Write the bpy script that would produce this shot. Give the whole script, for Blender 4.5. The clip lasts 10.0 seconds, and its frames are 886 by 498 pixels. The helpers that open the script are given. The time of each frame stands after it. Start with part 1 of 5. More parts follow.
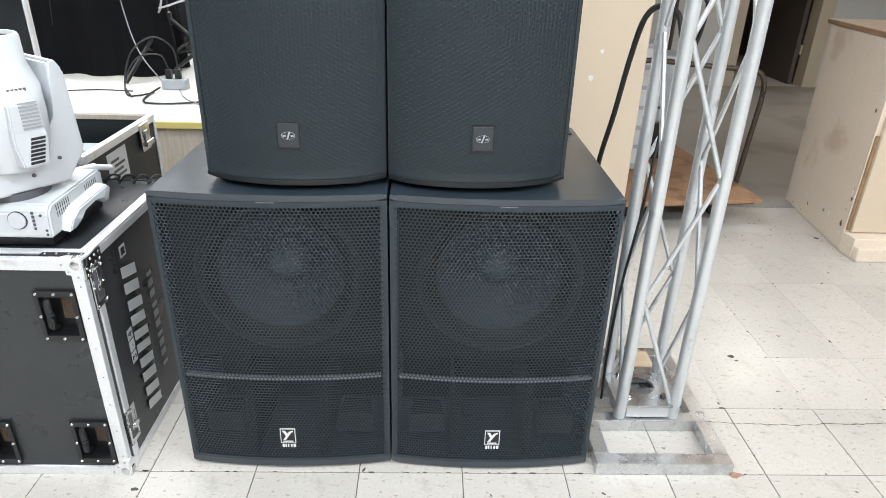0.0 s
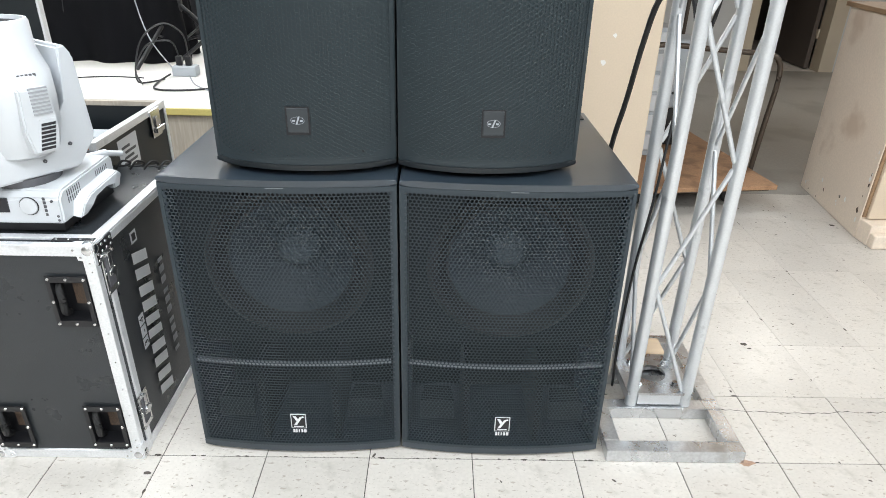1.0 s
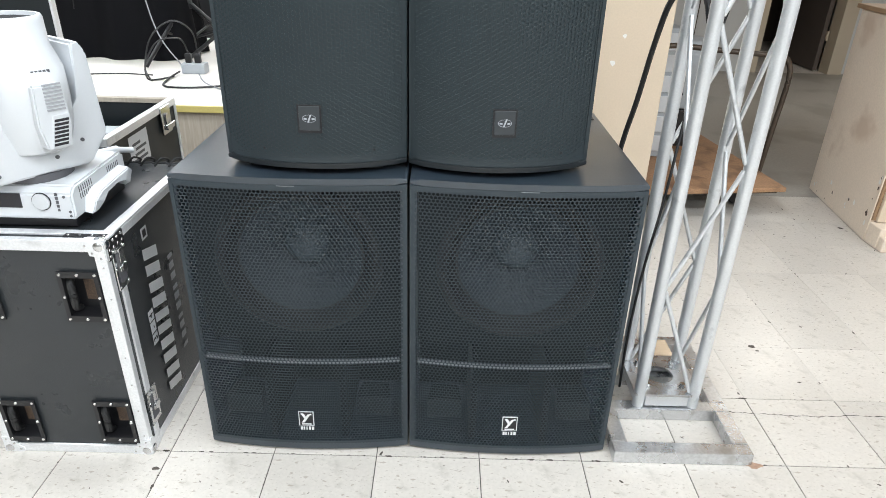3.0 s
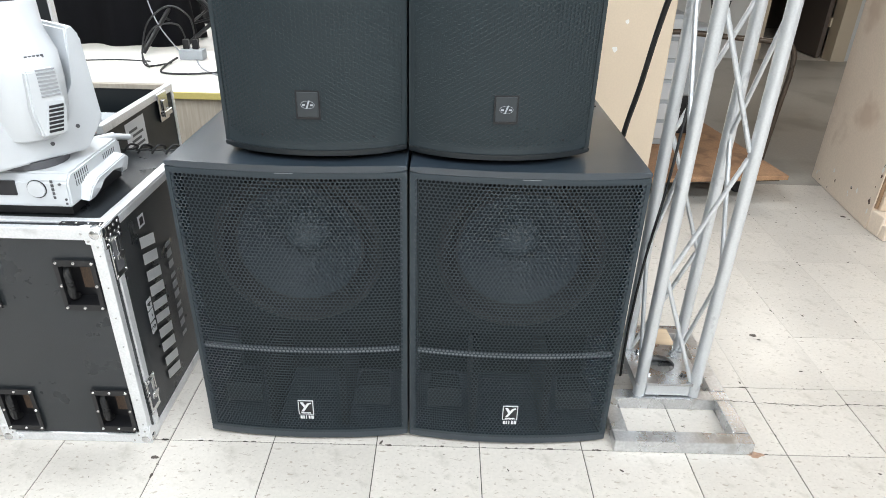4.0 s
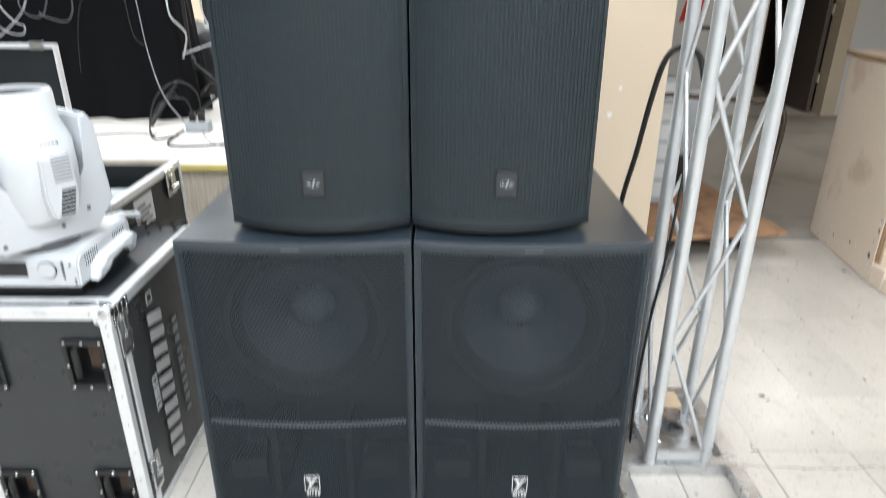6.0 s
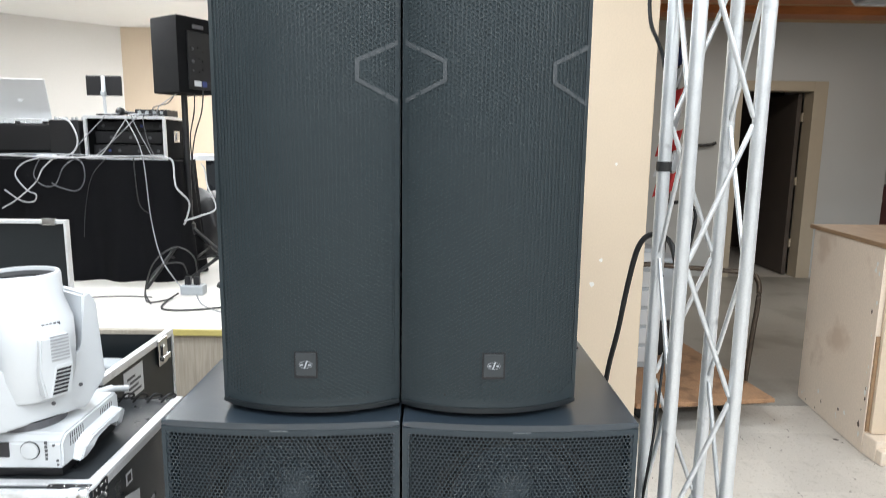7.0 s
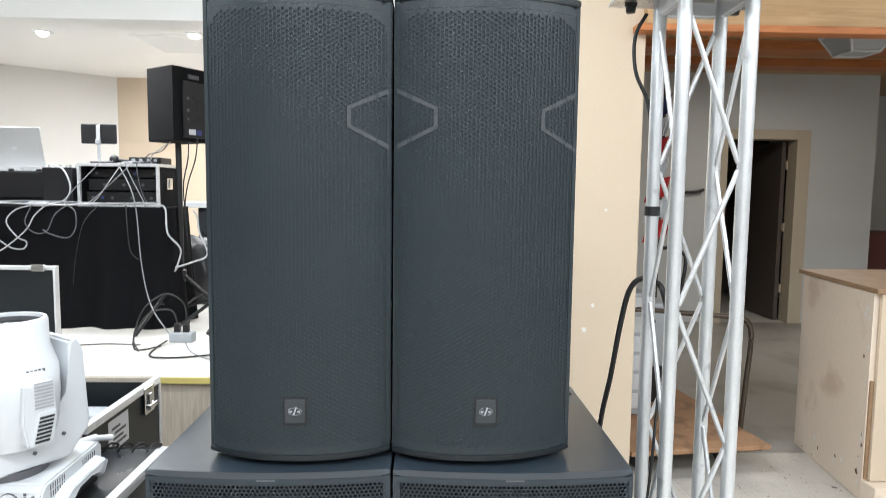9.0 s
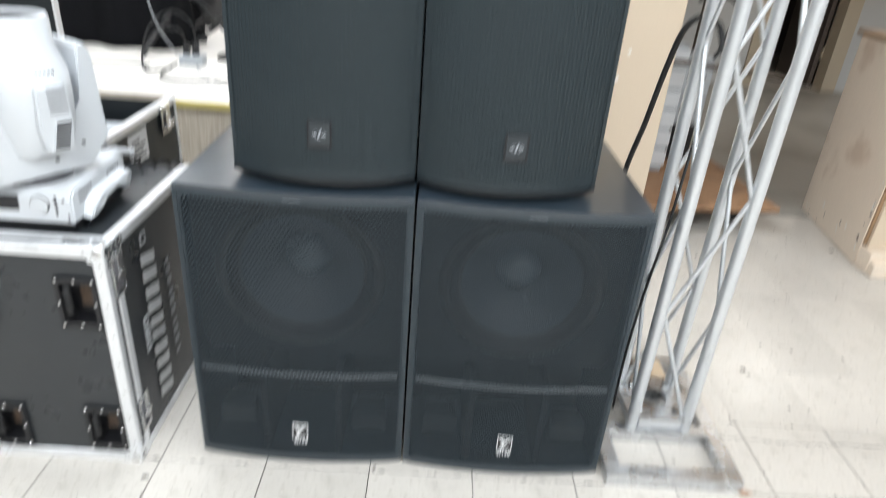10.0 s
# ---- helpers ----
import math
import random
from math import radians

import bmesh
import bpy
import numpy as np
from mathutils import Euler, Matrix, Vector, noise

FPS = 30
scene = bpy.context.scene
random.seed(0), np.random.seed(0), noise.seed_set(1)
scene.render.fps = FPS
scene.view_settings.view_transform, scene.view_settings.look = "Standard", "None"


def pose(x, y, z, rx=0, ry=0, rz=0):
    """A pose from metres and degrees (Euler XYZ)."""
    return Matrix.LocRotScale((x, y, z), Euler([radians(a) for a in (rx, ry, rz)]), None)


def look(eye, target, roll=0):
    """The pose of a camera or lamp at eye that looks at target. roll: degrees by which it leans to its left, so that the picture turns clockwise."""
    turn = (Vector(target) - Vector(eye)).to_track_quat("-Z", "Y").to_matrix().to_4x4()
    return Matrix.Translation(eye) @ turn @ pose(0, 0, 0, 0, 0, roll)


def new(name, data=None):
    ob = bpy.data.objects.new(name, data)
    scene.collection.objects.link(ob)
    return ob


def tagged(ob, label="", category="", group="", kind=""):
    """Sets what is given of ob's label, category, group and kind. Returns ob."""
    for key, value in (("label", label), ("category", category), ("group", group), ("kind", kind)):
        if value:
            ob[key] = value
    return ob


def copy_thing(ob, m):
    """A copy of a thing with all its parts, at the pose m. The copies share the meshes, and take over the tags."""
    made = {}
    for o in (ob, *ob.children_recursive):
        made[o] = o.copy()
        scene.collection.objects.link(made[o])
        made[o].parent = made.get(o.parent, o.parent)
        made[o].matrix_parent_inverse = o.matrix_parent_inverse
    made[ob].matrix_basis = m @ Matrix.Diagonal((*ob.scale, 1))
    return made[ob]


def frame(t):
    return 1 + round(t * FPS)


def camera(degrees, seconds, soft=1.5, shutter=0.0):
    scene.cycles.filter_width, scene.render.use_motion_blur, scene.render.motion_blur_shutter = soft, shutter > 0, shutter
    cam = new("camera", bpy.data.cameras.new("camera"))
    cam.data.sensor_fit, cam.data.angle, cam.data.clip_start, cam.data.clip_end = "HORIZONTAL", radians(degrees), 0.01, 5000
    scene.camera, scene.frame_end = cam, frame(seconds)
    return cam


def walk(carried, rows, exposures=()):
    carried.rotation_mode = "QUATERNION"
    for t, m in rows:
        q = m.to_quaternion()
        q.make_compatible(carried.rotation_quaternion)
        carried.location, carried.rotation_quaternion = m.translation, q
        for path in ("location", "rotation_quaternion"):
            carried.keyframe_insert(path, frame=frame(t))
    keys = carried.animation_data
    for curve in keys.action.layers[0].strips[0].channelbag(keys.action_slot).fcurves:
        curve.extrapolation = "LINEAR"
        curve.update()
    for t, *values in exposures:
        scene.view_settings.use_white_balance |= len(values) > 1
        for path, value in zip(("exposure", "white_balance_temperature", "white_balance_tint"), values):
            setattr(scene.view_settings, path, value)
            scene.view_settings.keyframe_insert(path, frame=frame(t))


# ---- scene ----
cam = camera(69.2, 10.0, soft=0.65, shutter=0.5)
PATH = [
    (0, (0.094, -1.432, 1.418), (0.147, 0.373, 0.557), 1.6),
    (0.5, (0.101, -1.425, 1.413), (0.126, 0.369, 0.529), 1.1),
    (1, (0.096, -1.425, 1.41), (0.116, 0.363, 0.514), 1.2),
    (1.5, (0.089, -1.423, 1.411), (0.11, 0.361, 0.506), 1.5),
    (2, (0.088, -1.427, 1.409), (0.103, 0.355, 0.501), 1.4),
    (2.5, (0.085, -1.432, 1.411), (0.091, 0.358, 0.519), 1.5),
    (4, (0.082, -1.411, 1.402), (0.089, 0.36, 0.471), 1.6),
    (4.5, (0.084, -1.414, 1.401), (0.082, 0.349, 0.457), 1.4),
    (5, (0.083, -1.414, 1.402), (0.075, 0.35, 0.458), 1.3),
    (5.5, (0.079, -1.4, 1.395), (0.081, 0.356, 0.437), 1.6),
    (5.8, (0.067, -1.403, 1.399), (0.077, 0.391, 0.515), 0.8),
    (6, (0.075, -1.411, 1.448), (0.074, 0.433, 0.673), 0.2),
    (6.2, (0.072, -1.411, 1.486), (0.08, 0.478, 0.828), 0.8),
    (7.3, (0.075, -1.459, 1.539), (0.112, 0.525, 1.287), 0.6),
    (7.5, (0.078, -1.459, 1.544), (0.118, 0.529, 1.328), 0.5),
    (8, (0.081, -1.465, 1.553), (0.137, 0.53, 1.418), 0.4),
    (8.5, (0.077, -1.46, 1.545), (0.139, 0.535, 1.419), 0.7),
    (9, (0.076, -1.455, 1.527), (0.13, 0.536, 1.35), 0.7),
    (9.4, (0.077, -1.445, 1.509), (0.125, 0.53, 1.197), 0.8),
    (9.5, (0.068, -1.44, 1.482), (0.122, 0.527, 1.125), 0.8),
    (9.7, (0.062, -1.43, 1.439), (0.12, 0.498, 0.912), 2.7),
    (10, (0.031, -1.386, 1.462), (0.083, 0.393, 0.549), 4.6),
]
walk(cam, [(t, look(e, g, r)) for t, e, g, r in PATH], exposures=[(0, 0.0), (10, 0.0)])

# ---- world and large lights ----
world = bpy.data.worlds.new("world")
scene.world = world
world.use_nodes = True
world.node_tree.nodes["Background"].inputs[0].default_value = (0.9, 0.95, 1.0, 1)
world.node_tree.nodes["Background"].inputs[1].default_value = 0.02


def area_lamp(name, x, y, z, sx, sy, watts, colour=(1.0, 0.98, 0.95)):
    data = bpy.data.lights.new(name, "AREA")
    data.shape, data.size, data.size_y, data.energy, data.color = "RECTANGLE", sx, sy, watts, colour
    ob = new(name, data)
    ob.location = (x, y, z)
    return ob


HALL_Z = 3.3
# all out of view; last two added to brighten half wall, beam and subwoofers
HALL_LAMPS = ((-0.9, -3.6), (1.6, -3.6), (3.9, -3.4), (-0.4, -1.6), (2.2, -1.5), (4.6, -0.9), (-2.7, -0.4), (-0.5, 0.55))
for lx, ly in HALL_LAMPS:
    area_lamp("fluorescent_light", lx, ly, HALL_Z - 0.06, 1.2, 0.3, 62, (0.914, 0.985, 1.043))
area_lamp("stage_light", -2.6, 3.0, 2.66, 1.6, 0.5, 78, (0.95, 0.98, 1.0))
area_lamp("stage_light", -1.6, 4.6, 2.66, 1.6, 0.5, 66, (0.95, 0.98, 1.0))
# added fill, deeper than the square ceiling lamp, to brighten the far wall
area_lamp("side_room_light", 3.6, 4.2, 2.84, 0.5, 0.3, 30, (1.0, 0.95, 0.87))


# ---- materials ----
def material(name, colour, rough=0.6, metal=0.0, vary=0.12, scale=12.0, bump=0.0, fine=300.0, spec=0.5, stain=None, stain_at=0.62, stain_scale=3.0, piece=0.0, fleck=None):
    m = bpy.data.materials.new(name)
    m.use_nodes = True
    nt = m.node_tree
    b = nt.nodes["Principled BSDF"]
    b.inputs["Roughness"].default_value, b.inputs["Metallic"].default_value = rough, metal
    b.inputs["Specular IOR Level"].default_value = spec
    tc = nt.nodes.new("ShaderNodeTexCoord")

    def noise_node(s, detail=4.0):
        n = nt.nodes.new("ShaderNodeTexNoise")
        n.inputs["Scale"].default_value, n.inputs["Detail"].default_value = s, detail
        nt.links.new(tc.outputs["Object"], n.inputs["Vector"])
        return n

    def mix(a, c, fac_socket):
        x = nt.nodes.new("ShaderNodeMix")
        x.data_type = "RGBA"
        nt.links.new(fac_socket, x.inputs[0])
        for sock, v in ((x.inputs[6], a), (x.inputs[7], c)):
            if isinstance(v, tuple):
                sock.default_value = (*v, 1)
            else:
                nt.links.new(v, sock)
        return x.outputs[2]

    lo = tuple(c * (1 - vary) for c in colour)
    hi = tuple(min(1, c * (1 + vary)) for c in colour)
    n1 = noise_node(scale)
    out = mix(lo, hi, n1.outputs["Fac"])
    n2 = noise_node(fine, 2.0)
    r2 = nt.nodes.new("ShaderNodeMapRange")
    r2.inputs[1].default_value, r2.inputs[2].default_value, r2.inputs[4].default_value = 0.35, 0.65, 0.5
    nt.links.new(n2.outputs["Fac"], r2.inputs[0])
    out = mix(out, tuple(c * (1 - 1.6 * vary) for c in colour), r2.outputs[0])
    if stain:
        n3 = noise_node(stain_scale, 6.0)
        r3 = nt.nodes.new("ShaderNodeMapRange")
        r3.inputs[1].default_value, r3.inputs[2].default_value = stain_at, stain_at + 0.12
        nt.links.new(n3.outputs["Fac"], r3.inputs[0])
        out = mix(out, stain, r3.outputs[0])
    if fleck:
        mp = nt.nodes.new("ShaderNodeMapping")
        mp.inputs["Scale"].default_value = (1.0, 2.2, 1.0)
        mp.inputs["Rotation"].default_value = (0, 0, 0.6)
        nt.links.new(tc.outputs["Object"], mp.inputs[0])
        for sc, at, amount in ((38.0, 0.63, 0.8), (95.0, 0.635, 0.75)):
            n5 = noise_node(sc, 3.0)
            nt.links.new(mp.outputs[0], n5.inputs["Vector"])
            r5 = nt.nodes.new("ShaderNodeMapRange")
            r5.inputs[1].default_value, r5.inputs[2].default_value, r5.inputs[4].default_value = at, at + 0.05, amount
            nt.links.new(n5.outputs["Fac"], r5.inputs[0])
            out = mix(out, fleck, r5.outputs[0])
    if piece:
        oi = nt.nodes.new("ShaderNodeObjectInfo")
        h = nt.nodes.new("ShaderNodeHueSaturation")
        r4 = nt.nodes.new("ShaderNodeMapRange")
        r4.inputs[3].default_value, r4.inputs[4].default_value = 1 - piece, 1 + piece
        nt.links.new(oi.outputs["Random"], r4.inputs[0])
        nt.links.new(r4.outputs[0], h.inputs["Value"])
        nt.links.new(out, h.inputs["Color"])
        out = h.outputs[0]
    nt.links.new(out, b.inputs["Base Color"])
    rr = nt.nodes.new("ShaderNodeMapRange")
    rr.inputs[3].default_value, rr.inputs[4].default_value = max(0.02, rough - 0.12), min(1, rough + 0.12)
    nt.links.new(n1.outputs["Fac"], rr.inputs[0])
    nt.links.new(rr.outputs[0], b.inputs["Roughness"])
    if bump:
        bp = nt.nodes.new("ShaderNodeBump")
        bp.inputs["Strength"].default_value, bp.inputs["Distance"].default_value = bump, 0.002
        nt.links.new(n2.outputs["Fac"], bp.inputs["Height"])
        nt.links.new(bp.outputs[0], b.inputs["Normal"])
    return m


def glowing(name, colour, strength):
    m = bpy.data.materials.new(name)
    m.use_nodes = True
    b = m.node_tree.nodes["Principled BSDF"]
    b.inputs["Base Color"].default_value = (*colour, 1)
    b.inputs["Emission Color"].default_value, b.inputs["Emission Strength"].default_value = (*colour, 1), strength
    return m


def wood(name, light, dark, scale=3.0, stretch=(1, 12, 12), rough=0.5):
    m = bpy.data.materials.new(name)
    m.use_nodes = True
    nt = m.node_tree
    b = nt.nodes["Principled BSDF"]
    b.inputs["Roughness"].default_value = rough
    tc, mp = nt.nodes.new("ShaderNodeTexCoord"), nt.nodes.new("ShaderNodeMapping")
    mp.inputs["Scale"].default_value = stretch
    n, n2, ramp = nt.nodes.new("ShaderNodeTexNoise"), nt.nodes.new("ShaderNodeTexNoise"), nt.nodes.new("ShaderNodeValToRGB")
    n.inputs["Scale"].default_value, n.inputs["Detail"].default_value, n.inputs["Distortion"].default_value = scale, 6, 1.2
    n2.inputs["Scale"].default_value = 2.5
    nt.links.new(tc.outputs["Object"], mp.inputs[0])
    nt.links.new(mp.outputs[0], n.inputs["Vector"])
    nt.links.new(tc.outputs["Object"], n2.inputs["Vector"])
    ramp.color_ramp.elements[0].position, ramp.color_ramp.elements[0].color = 0.3, (*dark, 1)
    ramp.color_ramp.elements[1].position, ramp.color_ramp.elements[1].color = 0.68, (*light, 1)
    h = nt.nodes.new("ShaderNodeHueSaturation")
    r = nt.nodes.new("ShaderNodeMapRange")
    r.inputs[3].default_value, r.inputs[4].default_value = 0.75, 1.2
    nt.links.new(n2.outputs["Fac"], r.inputs[0])
    nt.links.new(r.outputs[0], h.inputs["Value"])
    nt.links.new(n.outputs["Fac"], ramp.inputs[0])
    nt.links.new(ramp.outputs[0], h.inputs["Color"])
    nt.links.new(h.outputs[0], b.inputs["Base Color"])
    return m


M_SUB = material("black_cabinet_paint", (0.025, 0.037, 0.050), 0.32, vary=0.15, scale=3, bump=0.05, fine=420, spec=0.85, stain=(0.030, 0.043, 0.059), stain_at=0.5, stain_scale=2)
M_GRILLE = material("grille_powder_coat", (0.0225, 0.0340, 0.0430), 0.5, vary=0.12, scale=5, bump=0.15, fine=500)
M_TOPGRILLE = material("hex_grille_coat", (0.0180, 0.0280, 0.0335), 0.48, vary=0.12, scale=5, bump=0.15, fine=500)
M_FOAM = material("grille_foam", (0.022, 0.030, 0.035), 0.9, vary=0.3, scale=30, bump=0.6, fine=350)
M_FOAMTOP = material("speaker_grille_foam", (0.036, 0.052, 0.059), 0.9, vary=0.3, scale=30, bump=0.6, fine=350)
M_CAPTOP = material("black_end_cap", (0.009, 0.013, 0.016), 0.42, vary=0.2, scale=6, bump=0.12, fine=420)
M_BAFFLE = material("baffle_black", (0.014, 0.017, 0.020), 0.8, spec=0.3)
M_CONE = material("paper_cone", (0.040, 0.050, 0.062), 0.6, vary=0.1, scale=8, bump=0.2)
M_CAP = material("dust_cap_grey", (0.085, 0.105, 0.125), 0.5, vary=0.08, scale=8)
M_BRACE = material("brace_grey", (0.19, 0.205, 0.22), 0.6)
M_SILVER = material("silver_ink", (0.75, 0.76, 0.77), 0.4, vary=0.06)
M_BADGE = material("badge_grey_metal", (0.028, 0.034, 0.039), 0.45, vary=0.08)
M_EMBLEM = material("emblem_grey", (0.052, 0.060, 0.066), 0.5, vary=0.08)
M_ALU = material("aluminium", (0.83, 0.84, 0.86), 0.36, metal=0.45, vary=0.12, scale=18, fine=160, bump=0.05, stain=(0.60, 0.61, 0.62), stain_at=0.62, stain_scale=14)
M_WELD = material("welded_aluminium", (0.64, 0.65, 0.665), 0.28, metal=0.9, vary=0.16, scale=14, fine=120, bump=0.06, stain=(0.42, 0.41, 0.40), stain_at=0.58, stain_scale=9)
M_ALUTUBE = material("truss_tube", (0.68, 0.70, 0.72), 0.36, metal=0.6, vary=0.08, scale=20, fine=200, stain=(0.4, 0.41, 0.43), stain_at=0.64, stain_scale=16)
M_CHROME = material("chrome", (0.7, 0.71, 0.72), 0.18, metal=1.0, vary=0.1, scale=60)
M_LAM = material("black_laminate", (0.028, 0.032, 0.036), 0.30, vary=0.2, scale=10, bump=0.25, fine=380, stain=(0.05, 0.05, 0.05), stain_at=0.68)
M_RUST = material("worn_brown", (0.115, 0.075, 0.050), 0.6, vary=0.5, scale=40)
M_RUSTSTAIN = material("rust_stain", (0.42, 0.27, 0.19), 0.7, vary=0.3, scale=60)
M_OFFCUT = wood("pale_offcut", (0.66, 0.52, 0.37), (0.56, 0.43, 0.30), 3, (1, 14, 14))
M_RUBBER = material("black_rubber", (0.012, 0.012, 0.013), 0.6)
M_WHITE = material("white_plastic", (0.62, 0.64, 0.665), 0.38, vary=0.02, scale=4)
M_DARKGLASS = material("dark_lens", (0.02, 0.02, 0.025), 0.1)
M_GREYSLOT = material("grey_slot", (0.10, 0.10, 0.11), 0.6)
M_SLOTPALE = material("pale_slot", (0.36, 0.37, 0.39), 0.6)
M_CONCRETE = material("grey_concrete", (0.36, 0.345, 0.315), 0.42, vary=0.12, scale=2.2, bump=0.06, fine=60, stain=(0.27, 0.255, 0.225), stain_at=0.52, stain_scale=1.6)
M_TILE = material("vinyl_tile", (0.60, 0.562, 0.515), 0.33, fleck=(0.36, 0.32, 0.27), vary=0.08, scale=9, fine=90, bump=0.04, stain=(0.47, 0.44, 0.395), stain_at=0.58, stain_scale=17, piece=0.05)
M_JOINT = material("tile_joint_dirt", (0.10, 0.09, 0.08), 0.9)
M_SPECK = material("floor_chip", (0.085, 0.07, 0.06), 0.8)
M_BEIGE = material("beige_paint", (0.66, 0.54, 0.41), 0.6, vary=0.05, scale=2.5, bump=0.15, fine=120, stain=(0.72, 0.62, 0.5), stain_at=0.66, stain_scale=2.2)
M_BOXBEIGE = material("beige_half_wall_paint", (0.79, 0.67, 0.55), 0.55, vary=0.09, scale=3, bump=0.12, fine=100, stain=(0.62, 0.49, 0.38), stain_at=0.58, stain_scale=3.4)
M_CHIP = material("bare_plaster", (0.82, 0.80, 0.76), 0.8)
M_WALLW = material("white_wall_paint", (0.72, 0.70, 0.67), 0.65, vary=0.03, scale=2, bump=0.08, fine=90)
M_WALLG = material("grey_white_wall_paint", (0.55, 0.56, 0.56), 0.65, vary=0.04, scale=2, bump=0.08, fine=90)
M_CEIL = material("white_ceiling_paint", (0.86, 0.86, 0.845), 0.7, vary=0.03, scale=3)
M_STAGE = material("white_stage_vinyl", (0.80, 0.77, 0.73), 0.45, vary=0.04, scale=4, stain=(0.68, 0.62, 0.56), stain_at=0.66)
M_PLY = wood("grey_plywood", (0.46, 0.41, 0.34), (0.36, 0.31, 0.25), 4, (12, 12, 1))
M_YELLOW = material("yellow_edge", (0.60, 0.50, 0.17), 0.5)
M_ORANGE = wood("orange_stained_wood", (0.55, 0.20, 0.06), (0.38, 0.12, 0.035), 4, (1, 14, 14))
M_PINE = wood("pine_board", (0.56, 0.37, 0.19), (0.45, 0.28, 0.13), 3, (1, 14, 14))
M_PLYDOLLY = material("worn_plywood", (0.40, 0.225, 0.12), 0.62, vary=0.3, scale=7, bump=0.3, fine=120, stain=(0.21, 0.115, 0.062), stain_at=0.5, stain_scale=6)
M_TOPWOOD = wood("counter_wood", (0.36, 0.23, 0.13), (0.26, 0.16, 0.09), 3, (10, 2, 10))
# door leaf's own brown; on the inner room's walls it paints in the shade
M_DARK = material("dark_door_and_unlit_shade", (0.10, 0.08, 0.068), 0.7, vary=0.25, scale=3)
M_DOORF = material("cream_door_frame", (0.50, 0.43, 0.33), 0.5, vary=0.06)
M_CLOTH = material("black_tablecloth", (0.006, 0.006, 0.0075), 0.95, vary=0.3, scale=8, spec=0.15)
M_CLOTHBLACK = material("black_carpet_covering", (0.008, 0.008, 0.009), 0.9, vary=0.3, scale=20, spec=0.15, bump=0.3)
M_CABLE = material("black_cable", (0.012, 0.012, 0.013), 0.5)
M_CABLEW = material("white_cable", (0.48, 0.48, 0.5), 0.5)
M_CABLEG = material("grey_cable", (0.30, 0.31, 0.33), 0.5)
M_BLACK = material("black_plastic", (0.010, 0.010, 0.012), 0.45, vary=0.2)
M_LAPTOP = material("silver_laptop", (0.62, 0.63, 0.64), 0.4, metal=0.5, vary=0.03)
M_TUBE = material("dark_bronze_tube", (0.09, 0.07, 0.055), 0.4, metal=0.6)
M_RED = material("red_cloth", (0.50, 0.04, 0.04), 0.8)
M_BLUE = material("blue_cloth", (0.05, 0.07, 0.22), 0.8)
M_MAROON = material("maroon_panel", (0.13, 0.035, 0.03), 0.5)
M_GREYBOX = material("grey_plastic", (0.42, 0.45, 0.48), 0.5)
M_ORANGEP = material("orange_plastic", (0.7, 0.18, 0.05), 0.5)
M_SPOT = glowing("spot_glow", (1.0, 0.93, 0.8), 12.0)


# ---- building helpers ----
def finish(bm, name, mat, smooth=False):
    me = bpy.data.meshes.new(name)
    bmesh.ops.recalc_face_normals(bm, faces=bm.faces)
    bm.to_mesh(me)
    bm.free()
    me.materials.append(mat)
    if smooth:
        for p in me.polygons:
            p.use_smooth = True
        me.set_sharp_from_angle(angle=radians(38))
    return me


def part(name, bm, mat, parent=None, label="", smooth=False):
    me = bm if isinstance(bm, bpy.types.Mesh) else finish(bm, name, mat, smooth)
    ob = new(name, me)
    if parent is not None:
        ob.parent = parent
    if label:
        ob["label"] = label
    return ob


def thing(name, label, category, at=(0, 0, 0), turn=0.0, group="", kind=""):
    ob = new(name)
    ob.location, ob.rotation_euler = at, (0, 0, radians(turn))
    return tagged(ob, label, category, group, kind)


def box(bm, x0, x1, y0, y1, z0, z1, bevel=0.0, seg=2):
    vs = [bm.verts.new((x, y, z)) for z in (z0, z1) for y in (y0, y1) for x in (x0, x1)]
    fs = [bm.faces.new([vs[i] for i in f]) for f in ((0, 2, 3, 1), (4, 5, 7, 6), (0, 1, 5, 4), (2, 6, 7, 3), (0, 4, 6, 2), (1, 3, 7, 5))]
    if bevel:
        es = list({e for f in fs for e in f.edges})
        bmesh.ops.bevel(bm, geom=es, offset=bevel, segments=seg, affect="EDGES", profile=0.5)
    return bm


def boxed(*a, **k):
    return box(bmesh.new(), *a, **k)


def prism(bm, poly, z0, z1, bevel=0.0, seg=2):
    lo = [bm.verts.new((x, y, z0)) for x, y in poly]
    hi = [bm.verts.new((x, y, z1)) for x, y in poly]
    n = len(poly)
    fs = [bm.faces.new(lo[::-1]), bm.faces.new(hi)]
    fs += [bm.faces.new((lo[i], lo[(i + 1) % n], hi[(i + 1) % n], hi[i])) for i in range(n)]
    if bevel:
        es = list({e for f in fs[:2] for e in f.edges})
        bmesh.ops.bevel(bm, geom=es, offset=bevel, segments=seg, affect="EDGES", profile=0.5)
    return bm


def tube(bm, a, b, r, seg=12, caps=True):
    a, b = Vector(a), Vector(b)
    q = (b - a).to_track_quat("Z", "Y")
    rings = []
    for c in (a, b):
        rings.append([bm.verts.new(c + q @ Vector((r * math.cos(2 * math.pi * i / seg), r * math.sin(2 * math.pi * i / seg), 0))) for i in range(seg)])
    for i in range(seg):
        j = (i + 1) % seg
        bm.faces.new((rings[0][i], rings[0][j], rings[1][j], rings[1][i]))
    if caps:
        bm.faces.new(rings[0][::-1]), bm.faces.new(rings[1])
    return bm


